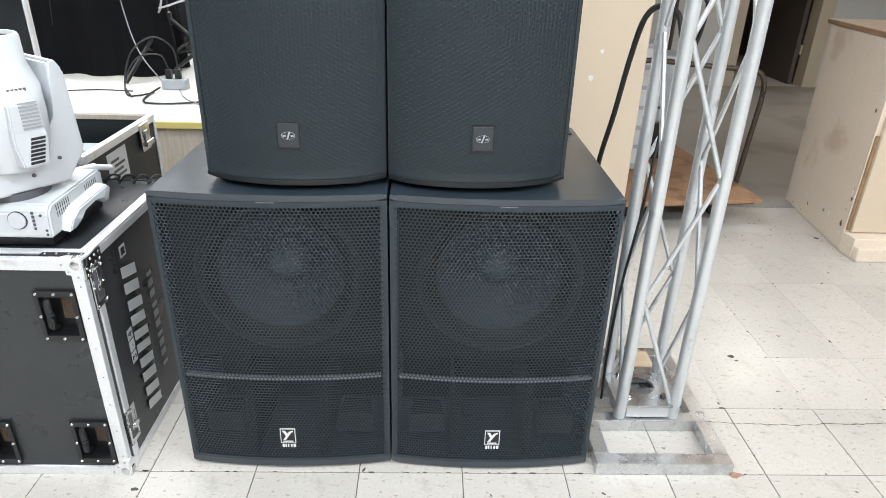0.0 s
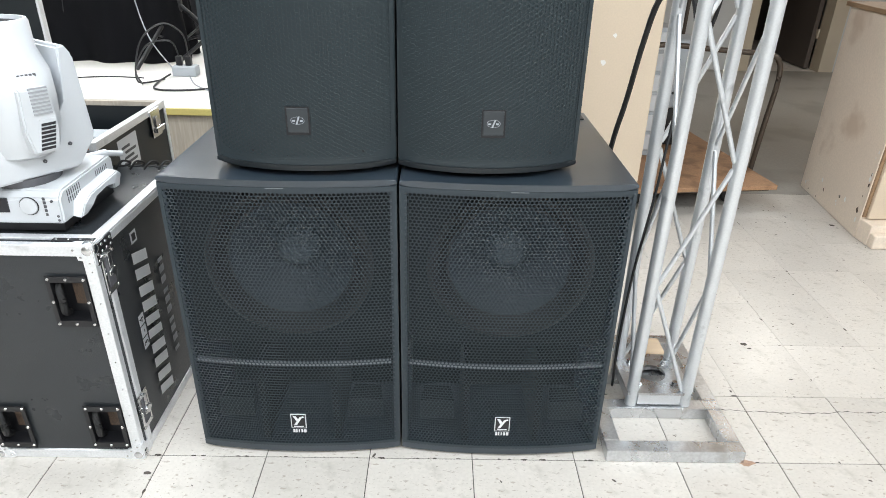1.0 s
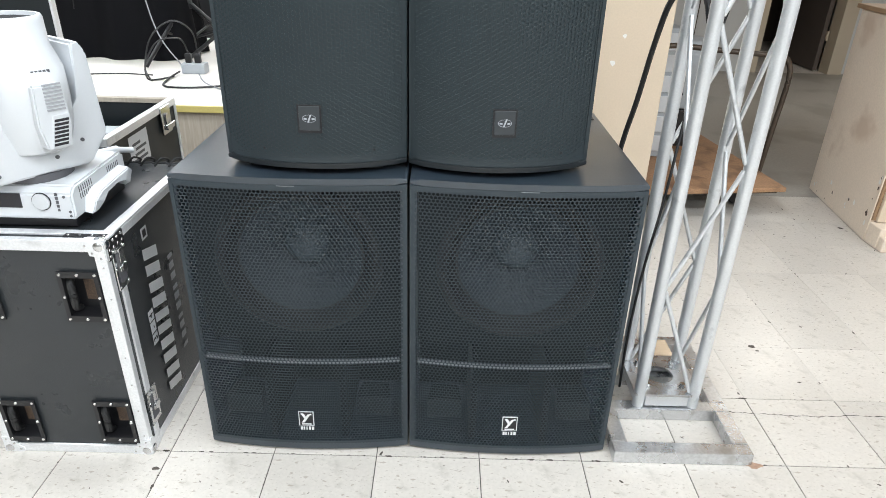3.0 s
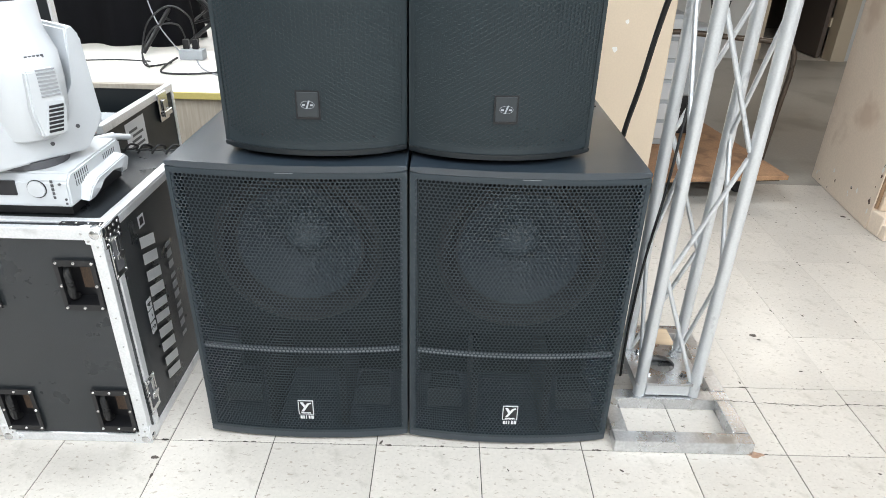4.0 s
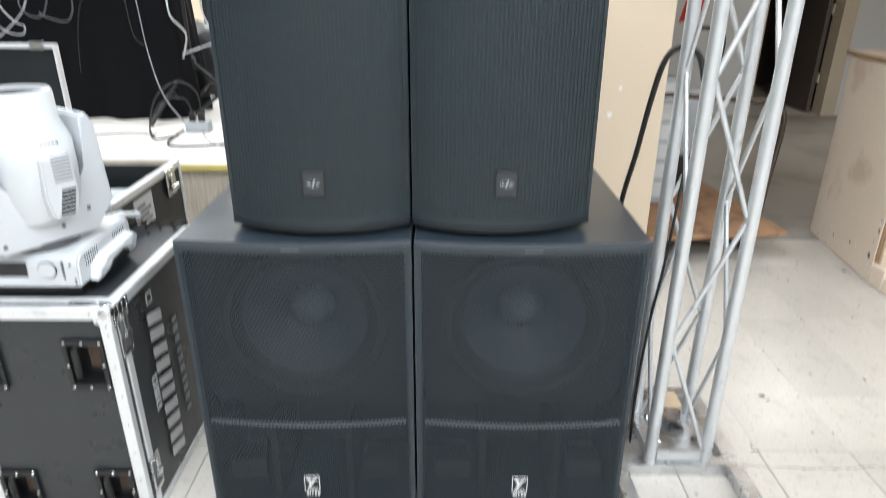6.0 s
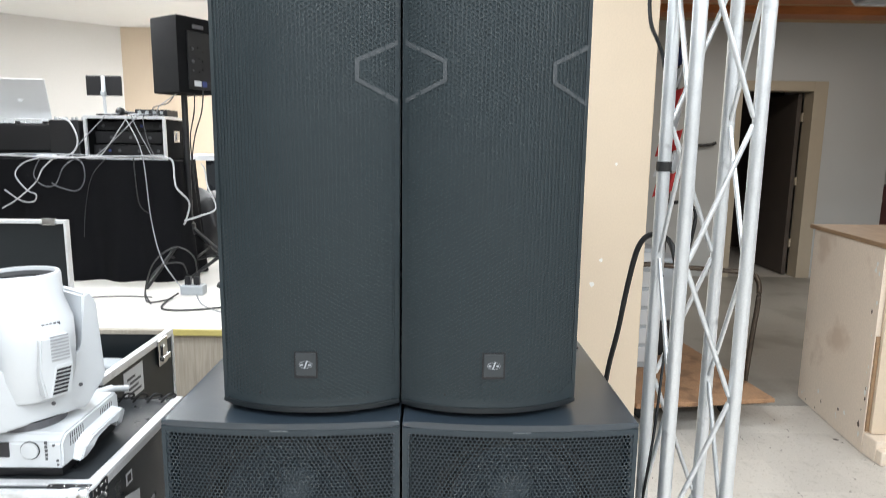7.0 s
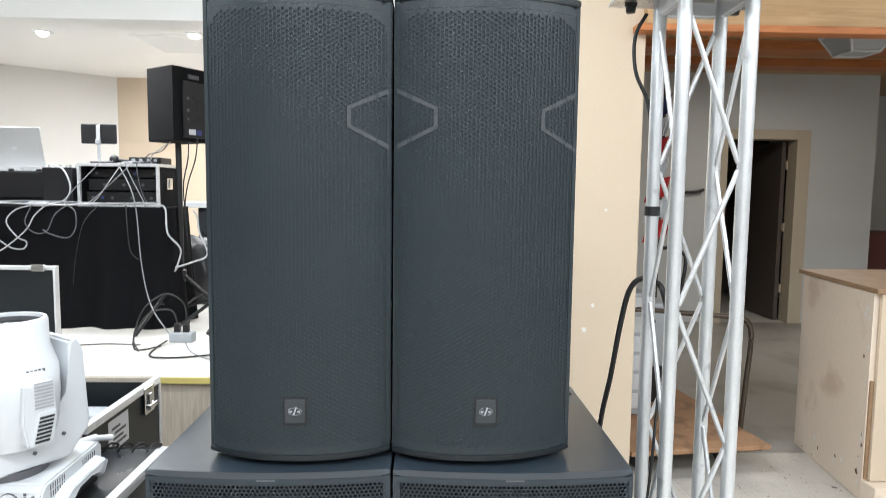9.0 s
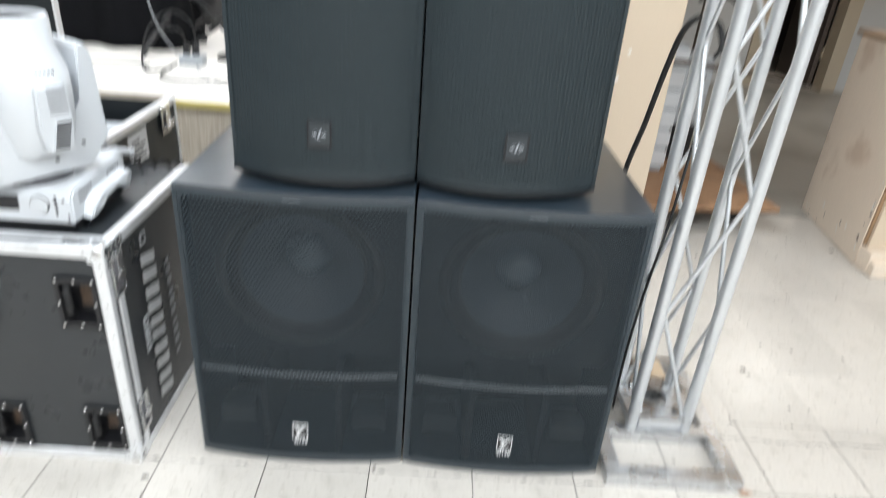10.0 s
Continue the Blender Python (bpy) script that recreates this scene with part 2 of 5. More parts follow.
def smooth_line(pts, n=8):
    pts = [Vector(p) for p in pts]
    out = []
    for i in range(len(pts) - 1):
        p0, p1, p2, p3 = pts[max(i - 1, 0)], pts[i], pts[i + 1], pts[min(i + 2, len(pts) - 1)]
        for k in range(n):
            t = k / n
            out.append(0.5 * ((2 * p1) + (p2 - p0) * t + (2 * p0 - 5 * p1 + 4 * p2 - p3) * t * t + (3 * p1 - p0 - 3 * p2 + p3) * t ** 3))
    return out + [pts[-1]]


def sweep(bm, pts, r, seg=8):
    rings, up = [], Vector((0.03, 0.05, 1)).normalized()
    for i, p in enumerate(pts):
        d = (pts[min(i + 1, len(pts) - 1)] - pts[max(i - 1, 0)]).normalized()
        s = d.cross(up)
        s = s.normalized() if s.length > 1e-4 else Vector((1, 0, 0))
        u = s.cross(d)
        rings.append([bm.verts.new(p + r * (math.cos(2 * math.pi * k / seg) * s + math.sin(2 * math.pi * k / seg) * u)) for k in range(seg)])
    for a, b in zip(rings, rings[1:]):
        for k in range(seg):
            bm.faces.new((a[k], a[(k + 1) % seg], b[(k + 1) % seg], b[k]))
    bm.faces.new(rings[0][::-1]), bm.faces.new(rings[-1])
    return bm


def cable(name, pts, r, mat, label, n=8):
    ob = part(name, sweep(bmesh.new(), smooth_line(pts, n), r), mat, smooth=True)
    return tagged(ob, label, "cable")


def lathe(bm, profile, seg=40, axis="y", centre=(0, 0, 0)):
    """Profile of (radius, depth) turned round an axis."""
    cx, cy, cz = centre
    rings = []
    for r, d in profile:
        ring = []
        for i in range(seg):
            a = 2 * math.pi * i / seg
            c, s = r * math.cos(a), r * math.sin(a)
            ring.append(bm.verts.new((cx + c, cy + d, cz + s) if axis == "y" else (cx + c, cy + s, cz + d)))
        rings.append(ring)
    for a, b in zip(rings, rings[1:]):
        for i in range(seg):
            bm.faces.new((a[i], a[(i + 1) % seg], b[(i + 1) % seg], b[i]))
    return bm


def perforated(name, cells, pitch, hole, sides, front, mat, thick=0.0015, turn=math.pi / 6):
    """A pierced sheet: cells of (u, v, open); front(u) gives the sheet's depth at u. Rows lie along u."""
    k = 12 if sides > 6 else 6
    R = pitch / math.sqrt(3)
    ang = [turn + 2 * math.pi * i / k for i in range(k)]
    outer = [(R * (1.0 if (k == 6 or i % 2 == 0) else math.sqrt(3) / 2) * math.cos(a), R * (1.0 if (k == 6 or i % 2 == 0) else math.sqrt(3) / 2) * math.sin(a)) for i, a in enumerate(ang)]
    inner = [(hole * math.cos(a), hole * math.sin(a)) for a in ang]
    verts, faces = [], []
    for u, v, is_open in cells:
        b = len(verts)
        verts += [(u + x, front(u + x), v + z) for x, z in outer]
        if not is_open:
            faces.append(tuple(range(b, b + k)))
            continue
        verts += [(u + x, front(u + x), v + z) for x, z in inner]
        verts += [(u + x, front(u + x) + thick, v + z) for x, z in inner]
        for i in range(k):
            j = (i + 1) % k
            faces.append((b + i, b + j, b + k + j, b + k + i))
            faces.append((b + k + i, b + k + j, b + 2 * k + j, b + 2 * k + i))
    me = bpy.data.meshes.new(name)
    me.from_pydata(verts, [], faces)
    me.materials.append(mat)
    return me


def hex_rows(u0, u1, v0, v1, pitch):
    """Centres of a staggered pattern."""
    rows, dv = [], pitch * math.sqrt(3) / 2
    for j in range(int((v1 - v0) / dv) + 1):
        off = pitch / 2 if j % 2 else 0.0
        for i in range(int((u1 - u0 - off) / pitch) + 1):
            rows.append((u0 + off + i * pitch, v0 + j * dv))
    return rows


# ---- setting ----
T = 0.3048
TX, TY = -0.398, 0.0
floor = part("floor", boxed(-9, 9, -6, 9, -0.12, -0.0025), M_JOINT)
tagged(floor, "worn cream vinyl tile floor with dark joints and chips", "floor", kind="structure")


def wall(name, x0, x1, y0, y1, z0, z1, mat, label, category="wall", bevel=0.0):
    return tagged(part(name, boxed(x0, x1, y0, y1, z0, z1, bevel=bevel), mat), label, category, kind="structure")


FAR_Y = 6.1
wall("wall_west", -9.2, -9.0, -6, 9, 0, 3.6, M_WALLW, "plain white painted hall wall")
wall("wall_east", 9.0, 9.2, -6, 9, 0, 3.6, M_WALLW, "plain white painted hall wall")
wall("wall_south", -9, 9, -6.2, -6.0, 0, 3.6, M_WALLW, "plain white painted hall wall")
wall("wall_north", -9, 1.2, 9.0, 9.2, 0, 3.6, M_WALLW, "plain white painted wall behind the stage")
tagged(part("ceiling_hall", boxed(-9, 9, -6, 1.62, HALL_Z, HALL_Z + 0.2), M_CEIL), "white painted hall ceiling", "ceiling", kind="structure")

# column with a beige coat beside the stage
column = part("column", boxed(0.50, 1.115, 1.65, 2.05, 0, HALL_Z, bevel=0.006), M_BEIGE)
tagged(column, "beige painted wall column with chipped paint", "column", kind="structure")
# white beam and ceiling over the stage
wall("stage_beam", -9, 0.5, 2.6, 2.85, 2.547, HALL_Z + 0.2, M_CEIL, "white painted beam above the stage", "beam")
wall("stage_front_soffit", -9, 0.5, 1.62, 2.6, HALL_Z, HALL_Z + 0.2, M_CEIL, "white ceiling before the stage beam", "ceiling")
tagged(part("ceiling_stage", boxed(-9, 1.2, 2.85, 9, 2.73, 2.9), M_CEIL), "white recessed ceiling above the stage with air vent", "ceiling", kind="structure")
wall("stage_wall_back", -3.32, 1.3, 5.8, 5.95, 0, 2.73, M_BEIGE, "beige painted wall at the back of the stage")
bm = bmesh.new()
prism(bm, [(-3.32, 5.8), (-5.8, 3.7), (-5.9, 3.8), (-3.32, 5.98)], 0, 2.73)
tagged(part("stage_wall_angled", bm, M_WALLW), "white painted slanting stage wall", "wall", kind="structure")
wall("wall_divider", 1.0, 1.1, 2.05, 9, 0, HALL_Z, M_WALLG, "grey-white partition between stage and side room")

# stage platform
stage = thing("stage", "low stage with white vinyl top and plywood front", "stage", kind="structure")
part("stage_top", boxed(-9, 0.5, 1.76, 5.8, 0.56, 0.58, bevel=0.003), M_STAGE, stage)
part("stage_front", boxed(-9, 0.5, 1.765, 1.80, 0, 0.56), M_PLY, stage)
part("stage_edge", boxed(-9, 0.5, 1.745, 1.76, 0.545, 0.578, bevel=0.002), M_YELLOW, stage, "yellow painted edge strip")

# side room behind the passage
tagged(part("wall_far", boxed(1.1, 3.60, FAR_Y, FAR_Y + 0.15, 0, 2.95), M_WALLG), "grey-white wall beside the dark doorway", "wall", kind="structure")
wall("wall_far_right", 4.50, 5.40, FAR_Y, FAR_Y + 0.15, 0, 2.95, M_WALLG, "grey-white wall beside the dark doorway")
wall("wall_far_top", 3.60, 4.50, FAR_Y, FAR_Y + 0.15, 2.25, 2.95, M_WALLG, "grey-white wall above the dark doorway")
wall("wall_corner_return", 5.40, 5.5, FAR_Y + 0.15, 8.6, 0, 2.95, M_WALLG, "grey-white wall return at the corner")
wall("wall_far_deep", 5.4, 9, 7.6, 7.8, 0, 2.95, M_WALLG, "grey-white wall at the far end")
# dark colour of these two walls stands for the room being unlit
wall("wall_dark_room", 1.3, 5.4, 8.5, 8.6, 0, 2.95, M_DARK, "wall inside the unlit room, shade put into its colour")
wall("wall_dark_side", 3.2, 3.25, FAR_Y + 0.15, 8.5, 0, 2.95, M_DARK, "side wall inside the unlit room, shade put into its colour")
tagged(part("ceiling_side_room", boxed(1.115, 9, 1.62, 9, 2.95, 3.1), M_PINE), "pine board ceiling of the side room", "ceiling", kind="structure")
for k, (by, bw) in enumerate(((4.5, 0.30), (5.25, 0.26))):
    wall("ceiling_beam", 1.3, 9, by, by + bw, 2.87, 2.95, M_ORANGE, "orange stained wooden ceiling beam", "beam", 0.004)
wall("side_room_floor", 1.12, 9, 2.2, FAR_Y, -0.0024, 0.002, M_CONCRETE, "smooth grey concrete floor of the side room", "floor")
# header over the passage
header = thing("header", "pine header over the passage with orange trim", "header", kind="structure")
part("fascia", boxed(1.10, 9, 1.60, 1.66, 2.315, 2.47), M_PINE, header)
part("trim", boxed(1.05, 9, 1.57, 1.66, 2.285, 2.318, bevel=0.004), M_ORANGE, header, "orange stained trim strip")
part("trim", boxed(1.10, 9, 1.575, 1.60, 2.455, 2.475, bevel=0.003), M_PINE, header)
# sloping plank ceiling above the header
for k in range(34):
    x0 = 1.12 + k * 0.14
    bm = bmesh.new()
    vs = [bm.verts.new(p) for p in ((x0, 1.60, 2.475), (x0 + 0.137, 1.60, 2.475), (x0 + 0.137 - 0.75, 0.1, HALL_Z), (x0 - 0.75, 0.1, HALL_Z))]
    f = bm.faces.new(vs)
    r = bmesh.ops.extrude_face_region(bm, geom=[f])
    bmesh.ops.translate(bm, verts=[v for v in r["geom"] if isinstance(v, bmesh.types.BMVert)], vec=(0, 0.012, 0.015))
    part("plank", bm, M_PINE, header)

# door frame and dark door leaf
door = thing("door_1", "open dark brown door in a cream frame", "door", kind="structure")
part("door_frame", boxed(3.50, 3.62, FAR_Y - 0.03, FAR_Y + 0.17, 0, 2.30, bevel=0.004), M_DOORF, door)
part("door_frame", boxed(4.44, 4.60, FAR_Y - 0.03, FAR_Y + 0.17, 0, 2.30, bevel=0.004), M_DOORF, door)
part("door_frame", boxed(3.62, 4.44, FAR_Y - 0.03, FAR_Y + 0.17, 2.19, 2.30, bevel=0.004), M_DOORF, door)
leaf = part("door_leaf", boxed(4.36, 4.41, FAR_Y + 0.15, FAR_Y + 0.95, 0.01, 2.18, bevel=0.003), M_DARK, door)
for hz in (0.35, 1.1, 1.85):
    part("hinge", boxed(4.405, 4.425, FAR_Y + 0.12, FAR_Y + 0.16, hz, hz + 0.1), M_DOORF, leaf)

# beige half wall
half = thing("half_wall", "beige painted half wall with brown wooden top", "half wall", kind="structure")
part("body", prism(bmesh.new(), [(2.275, 1.60), (3.6, 1.60), (3.6, 2.35), (2.372, 2.35)], 0, 1.06, bevel=0.006), M_BOXBEIGE, half)
part("top", prism(bmesh.new(), [(2.262, 1.56), (3.62, 1.56), (3.62, 2.395), (2.366, 2.395)], 1.06, 1.085, bevel=0.004), M_TOPWOOD, half, "brown wooden counter top")
part("front_sheet", boxed(2.300, 3.6, 1.575, 1.595, 0.115, 1.058, bevel=0.002), M_BEIGE, half, "loose beige front sheet")
part("base_step", boxed(2.277, 3.6, 1.50, 1.60, 0, 0.11, bevel=0.006), M_BOXBEIGE, half)
part("base_step", boxed(2.279, 3.6, 1.455, 1.50, 0, 0.075, bevel=0.008), M_BOXBEIGE, half)
part("crack_strip", boxed(2.281, 2.297, 1.590, 1.5995, 0.12, 0.62), M_TOPWOOD, half, "dark split along the corner")

# ---- subwoofers ----
SW, SD, SH = 0.584, 0.70, 0.862


def sub_front(u):
    return 0.024 * (u / 0.292) ** 2


def sub_poly(half, inset=0.0, back=SD):
    pts = [(half * (i / 10 - 1), sub_front(half * (i / 10 - 1)) + inset) for i in range(21)]
    return pts + [(half, back), (-half, back)]


def subwoofer():
    s = thing("subwoofer", "large black subwoofer with round-holed metal grille, standing on the tiled floor", "speaker", group="subwoofers")
    body = part("cabinet", prism(bmesh.new(), sub_poly(SW / 2), 0.8455, SH, bevel=0.0080, seg=4), M_SUB, s, smooth=True)
    part("cabinet_bottom", prism(bmesh.new(), sub_poly(SW / 2), 0.008, 0.030, bevel=0.004), M_SUB, s)
    for sx in (-1, 1):
        x0, x1 = sorted((sx * SW / 2, sx * (SW / 2 - 0.018)))
        part("side_panel", boxed(x0, x1, 0.0255, SD, 0.030, 0.8465), M_SUB, s)
    part("back_panel", boxed(-SW / 2 + 0.018, SW / 2 - 0.018, SD - 0.02, SD, 0.03, 0.8465), M_SUB, s)
    for fx in (-0.24, 0.24):
        for fy in (0.12, 0.62):
            part("foot", lathe(bmesh.new(), [(0.0, 0), (0.018, 0), (0.018, 0.008), (0, 0.008)], 16, "z", (fx, fy, 0)), M_RUBBER, s)
    # baffle with a round opening
    bm = bmesh.new()
    n, cz, ro = 48, 0.60, 0.225
    hole = [bm.verts.new((ro * math.cos(2 * math.pi * i / n), 0.075, cz + ro * math.sin(2 * math.pi * i / n))) for i in range(n)]
    rim = []
    for i in range(n):
        c, d = math.cos(2 * math.pi * i / n), math.sin(2 * math.pi * i / n)
        k = min(0.273 / max(abs(c), 1e-6), (0.246 if d > 0 else 0.25) / max(abs(d), 1e-6))
        rim.append(bm.verts.new((c * k, 0.075, cz + d * k)))
    for i in range(n):
        bm.faces.new((hole[i], hole[(i + 1) % n], rim[(i + 1) % n], rim[i]))
    part("baffle", bm, M_BAFFLE, s)
    driver = part("driver", lathe(bmesh.new(), [(0.226, 0.078), (0.222, 0.070), (0.210, 0.064), (0.196, 0.070), (0.186, 0.090), (0.172, 0.100), (0.164, 0.098)], 48, "y", (0, 0, cz)), M_RUBBER, s, "black rubber surround", True)
    part("cone", lathe(bmesh.new(), [(0.166, 0.097), (0.14, 0.120), (0.10, 0.158), (0.060, 0.195)], 48, "y", (0, 0, cz)), M_CONE, driver, "grey paper cone", True)
    part("dust_cap", lathe(bmesh.new(), [(0.066, 0.192), (0.054, 0.170), (0.036, 0.155), (0.016, 0.148), (0.0005, 0.146)], 32, "y", (0, 0, cz)), M_CAP, driver, "grey domed dust cap", True)
    # brace, port dividers and port
    bm = bmesh.new()
    pts = [(-0.269 + 0.538 * i / 16) for i in range(17)]
    prism(bm, [(u, sub_front(u) + 0.0022) for u in pts] + [(u, sub_front(u) + 0.012) for u in pts[::-1]], 0.315, 0.328)
    part("brace", bm, M_BRACE, s, "grey cross brace behind the grille")
    for dx in (-0.105, 0.105):
        part("port_divider", boxed(dx - 0.009, dx + 0.009, 0.03, 0.30, 0.03, 0.314), M_BAFFLE, s)
    part("port_back", boxed(-0.273, 0.273, 0.30, 0.31, 0.03, 0.33), M_BAFFLE, s)
    for dx in (-0.19, 0.19):
        bm = bmesh.new()
        prism(bm, [(dx - 0.05, 0.05), (dx + 0.05, 0.05), (dx + 0.04, 0.12), (dx - 0.04, 0.12)], 0.10, 0.165)
        part("port_block", bm, M_FOAM, s)
    # grille
    pitch = 0.0104
    cells = []
    for u, v in hex_rows(-0.2856, 0.2860, 0.0335, 0.8385, pitch):
        cells.append((u, v, abs(u) < 0.2765 and 0.042 < v < 0.8320))
    part("grille", perforated("grille", cells, pitch, 0.00425, 12, sub_front, M_GRILLE), M_GRILLE, s, "dark grey perforated steel grille")
    # solid rim round the pierced field
    us = [-0.291 + 0.582 * i / 20 for i in range(21)]
    for z0, z1 in ((0.8345, 0.8450), (0.0305, 0.039)):
        part("grille_rim", prism(bmesh.new(), [(u, sub_front(u) - 0.0012) for u in us] + [(u, sub_front(u) + 0.004) for u in us[::-1]], z0, z1), M_GRILLE, s)
    for sx in (-1, 1):
        us = [sx * (0.2805 + 0.0105 * i / 4) for i in range(5)]
        part("grille_rim", prism(bmesh.new(), [(u, sub_front(u) - 0.0012) for u in us] + [(u, sub_front(u) + 0.004) for u in us[::-1]], 0.0392, 0.8343), M_GRILLE, s)
    part("grille_tab", boxed(-0.022, 0.022, sub_front(0) - 0.0025, sub_front(0), 0.8428, 0.8444), M_BRACE, s, "thin silver tab at the top of the grille")
    # printed mark: a framed shape above plain bars
    y = sub_front(0) - 0.002
    mark = part("logo_plate", boxed(-0.022, 0.022, y, y + 0.002, 0.098, 0.150), M_SILVER, s, "small silver maker's mark on black")
    part("logo_field", boxed(-0.0195, 0.0195, y - 0.0008, y, 0.1005, 0.1475), M_BLACK, mark)
    bm = bmesh.new()
    for poly in ([(-0.016, 0.144), (-0.007, 0.144), (0.001, 0.130), (-0.004, 0.122)], [(0.004, 0.140), (0.015, 0.144), (-0.006, 0.110), (-0.014, 0.110)], [(0.004, 0.140), (0.015, 0.144), (0.017, 0.139), (0.006, 0.136)]):
        bm.faces.new([bm.verts.new((px, y - 0.0012, pz)) for px, pz in poly])
    part("logo_shape", bm, M_SILVER, mark)
    part("logo_bar", boxed(-0.014, 0.014, y - 0.0012, y - 0.0008, 0.103, 0.107), M_SILVER, mark)
    for i, w in enumerate((0.006, 0.004, 0.003, 0.005, 0.007)):
        bx = -0.018 + i * 0.0078
        part("logo_bar", boxed(bx, bx + w, y, y + 0.002, 0.082, 0.093), M_SILVER, mark)
    return s


sub_l = subwoofer()
sub_l.location = (-0.2955, 0.016, 0)
sub_r = copy_thing(sub_l, pose(0.2945, 0.014, 0, 0, 0, 0.0))
# recessed handle plate on one cabinet's top
part("top_plate", boxed(0.20, 0.27, 0.60, 0.68, SH, SH + 0.004, bevel=0.001), M_BLACK, sub_r)

# ---- full-range loudspeakers on top ----
PW, PZ0, PH = 0.455, 0.0, 1.115


def top_front(u):
    return 0.066 * (abs(u) / 0.2275) ** 2.2


TOP_US = [-0.2275, -0.205, -0.180] + [-0.160 + 0.320 * i / 14 for i in range(15)] + [0.180, 0.205, 0.2275]


def top_poly(grow=0.0):
    front = [(u * (1 + grow), top_front(u) - 0.004 * (grow > 0)) for u in TOP_US]
    return front + [(0.2275 * (1 + grow), 0.20), (0.16, 0.44), (-0.16, 0.44), (-0.2275 * (1 + grow), 0.20)]


def loudspeaker():
    s = thing("loudspeaker", "tall black full-range loudspeaker with hexagon grille, standing on the subwoofers", "speaker", group="loudspeakers")
    inner = [(u, top_front(u) + 0.0030) for u in [w * 0.9956 for w in TOP_US]] + [(0.2265, 0.20), (0.16, 0.44), (-0.16, 0.44), (-0.2265, 0.20)]
    part("cabinet", prism(bmesh.new(), inner, 0.017, PH - 0.018), M_FOAMTOP, s)
    part("side_panel", prism(bmesh.new(), [(-0.2285, 0.074), (-0.2265, 0.074), (-0.2265, 0.20), (-0.159, 0.442), (-0.161, 0.442), (-0.2285, 0.20)], 0.017, PH - 0.018), M_SUB, s)
    part("side_panel", prism(bmesh.new(), [(0.2265, 0.074), (0.2285, 0.074), (0.2285, 0.20), (0.161, 0.442), (0.159, 0.442), (0.2265, 0.20)], 0.017, PH - 0.018), M_SUB, s)
    part("top_cap", prism(bmesh.new(), top_poly(0.004), PH - 0.018, PH, bevel=0.006, seg=3), M_CAPTOP, s, smooth=True)
    part("bottom_cap", prism(bmesh.new(), top_poly(0.004), 0.004, 0.017, bevel=0.0045, seg=3), M_CAPTOP, s, smooth=True)
    for fx in (-0.15, 0.15):
        for fy in (0.08, 0.36):
            part("foot", boxed(fx - 0.015, fx + 0.015, fy - 0.015, fy + 0.015, 0, 0.005), M_RUBBER, s)
    pitch = 0.0110
    cells = []
    for v, u in hex_rows(0.0220, PH - 0.0220, -0.2210, 0.2215, pitch):
        edge = min(PH - 0.052 - v, v - 0.036)
        corner = max(0.0, abs(u) - 0.175) * 0.7
        cells.append((u, v, edge > corner and abs(u) < 0.2245))
    part("grille", perforated("hex_grille", cells, pitch, 0.0046, 6, top_front, M_TOPGRILLE, 0.0012, 0.0), M_TOPGRILLE, s, "dark grey hexagon-pierced grille")
    for sx in (-1, 1):
        us = [sx * u for u in (0.2165, 0.222, 0.2277)]
        part("grille_rim", prism(bmesh.new(), [(u, top_front(u) - 0.0009) for u in us] + [(u, top_front(u) + 0.004) for u in us[::-1]], 0.0165, PH - 0.0175), M_TOPGRILLE, s)
    us = TOP_US[1:-1]
    for z0, z1 in ((0.0165, 0.0300), (PH - 0.0400, PH - 0.0175)):
        part("grille_rim", prism(bmesh.new(), [(u, top_front(u) - 0.0007) for u in us] + [(u, top_front(u) + 0.003) for u in us[::-1]], z0, z1), M_TOPGRILLE, s)
    # half hexagon emblems at both edges
    zc = 0.825
    for sx in (1, -1):
        bm = bmesh.new()
        line = [(0.222, 0.072), (0.125, 0.024), (0.125, -0.024), (0.222, -0.072)]
        wide = [(0.222, 0.061), (0.1345, 0.018), (0.1345, -0.018), (0.222, -0.061)]
        vs = [[bm.verts.new((sx * a, top_front(a) - 0.0015, zc + b)) for a, b in ring] for ring in (line, wide)]
        sub = [[bm.verts.new((sx * 0.160, top_front(0.160) - 0.0015, zc + b)) for b in (hb, -hb)] for hb in (0.0413, 0.0305)]
        bm.faces.new((vs[0][0], sub[0][0], sub[1][0], vs[1][0]))
        bm.faces.new((sub[0][0], vs[0][1], vs[1][1], sub[1][0]))
        bm.faces.new((vs[0][1], vs[0][2], vs[1][2], vs[1][1]))
        bm.faces.new((vs[0][2], sub[0][1], sub[1][1], vs[1][2]))
        bm.faces.new((sub[0][1], vs[0][3], vs[1][3], sub[1][1]))
        r = bmesh.ops.extrude_face_region(bm, geom=bm.faces[:])
        bmesh.ops.translate(bm, verts=[v for v in r["geom"] if isinstance(v, bmesh.types.BMVert)], vec=(0, 0.0012, 0))
        part("emblem", bm, M_EMBLEM, s, "grey half-hexagon emblem line")
    badge = part("badge", boxed(-0.025, 0.025, -0.004, 0.001, 0.098, 0.156, bevel=0.0015), M_BADGE, s, "small grey metal maker's badge")
    part("badge_rim", boxed(-0.029, 0.029, -0.002, 0.0, 0.092, 0.159), M_BLACK, badge)
    bm = lathe(bmesh.new(), [(0.0165, -0.0046), (0.0165, -0.005), (0.0155, -0.005), (0.0155, -0.0046)], 28)
    bmesh.ops.scale(bm, vec=(1, 1, 0.55), verts=bm.verts[:])
    bmesh.ops.translate(bm, vec=(0, 0, 0.127), verts=bm.verts[:])
    part("badge_oval", bm, M_GREYBOX, badge)
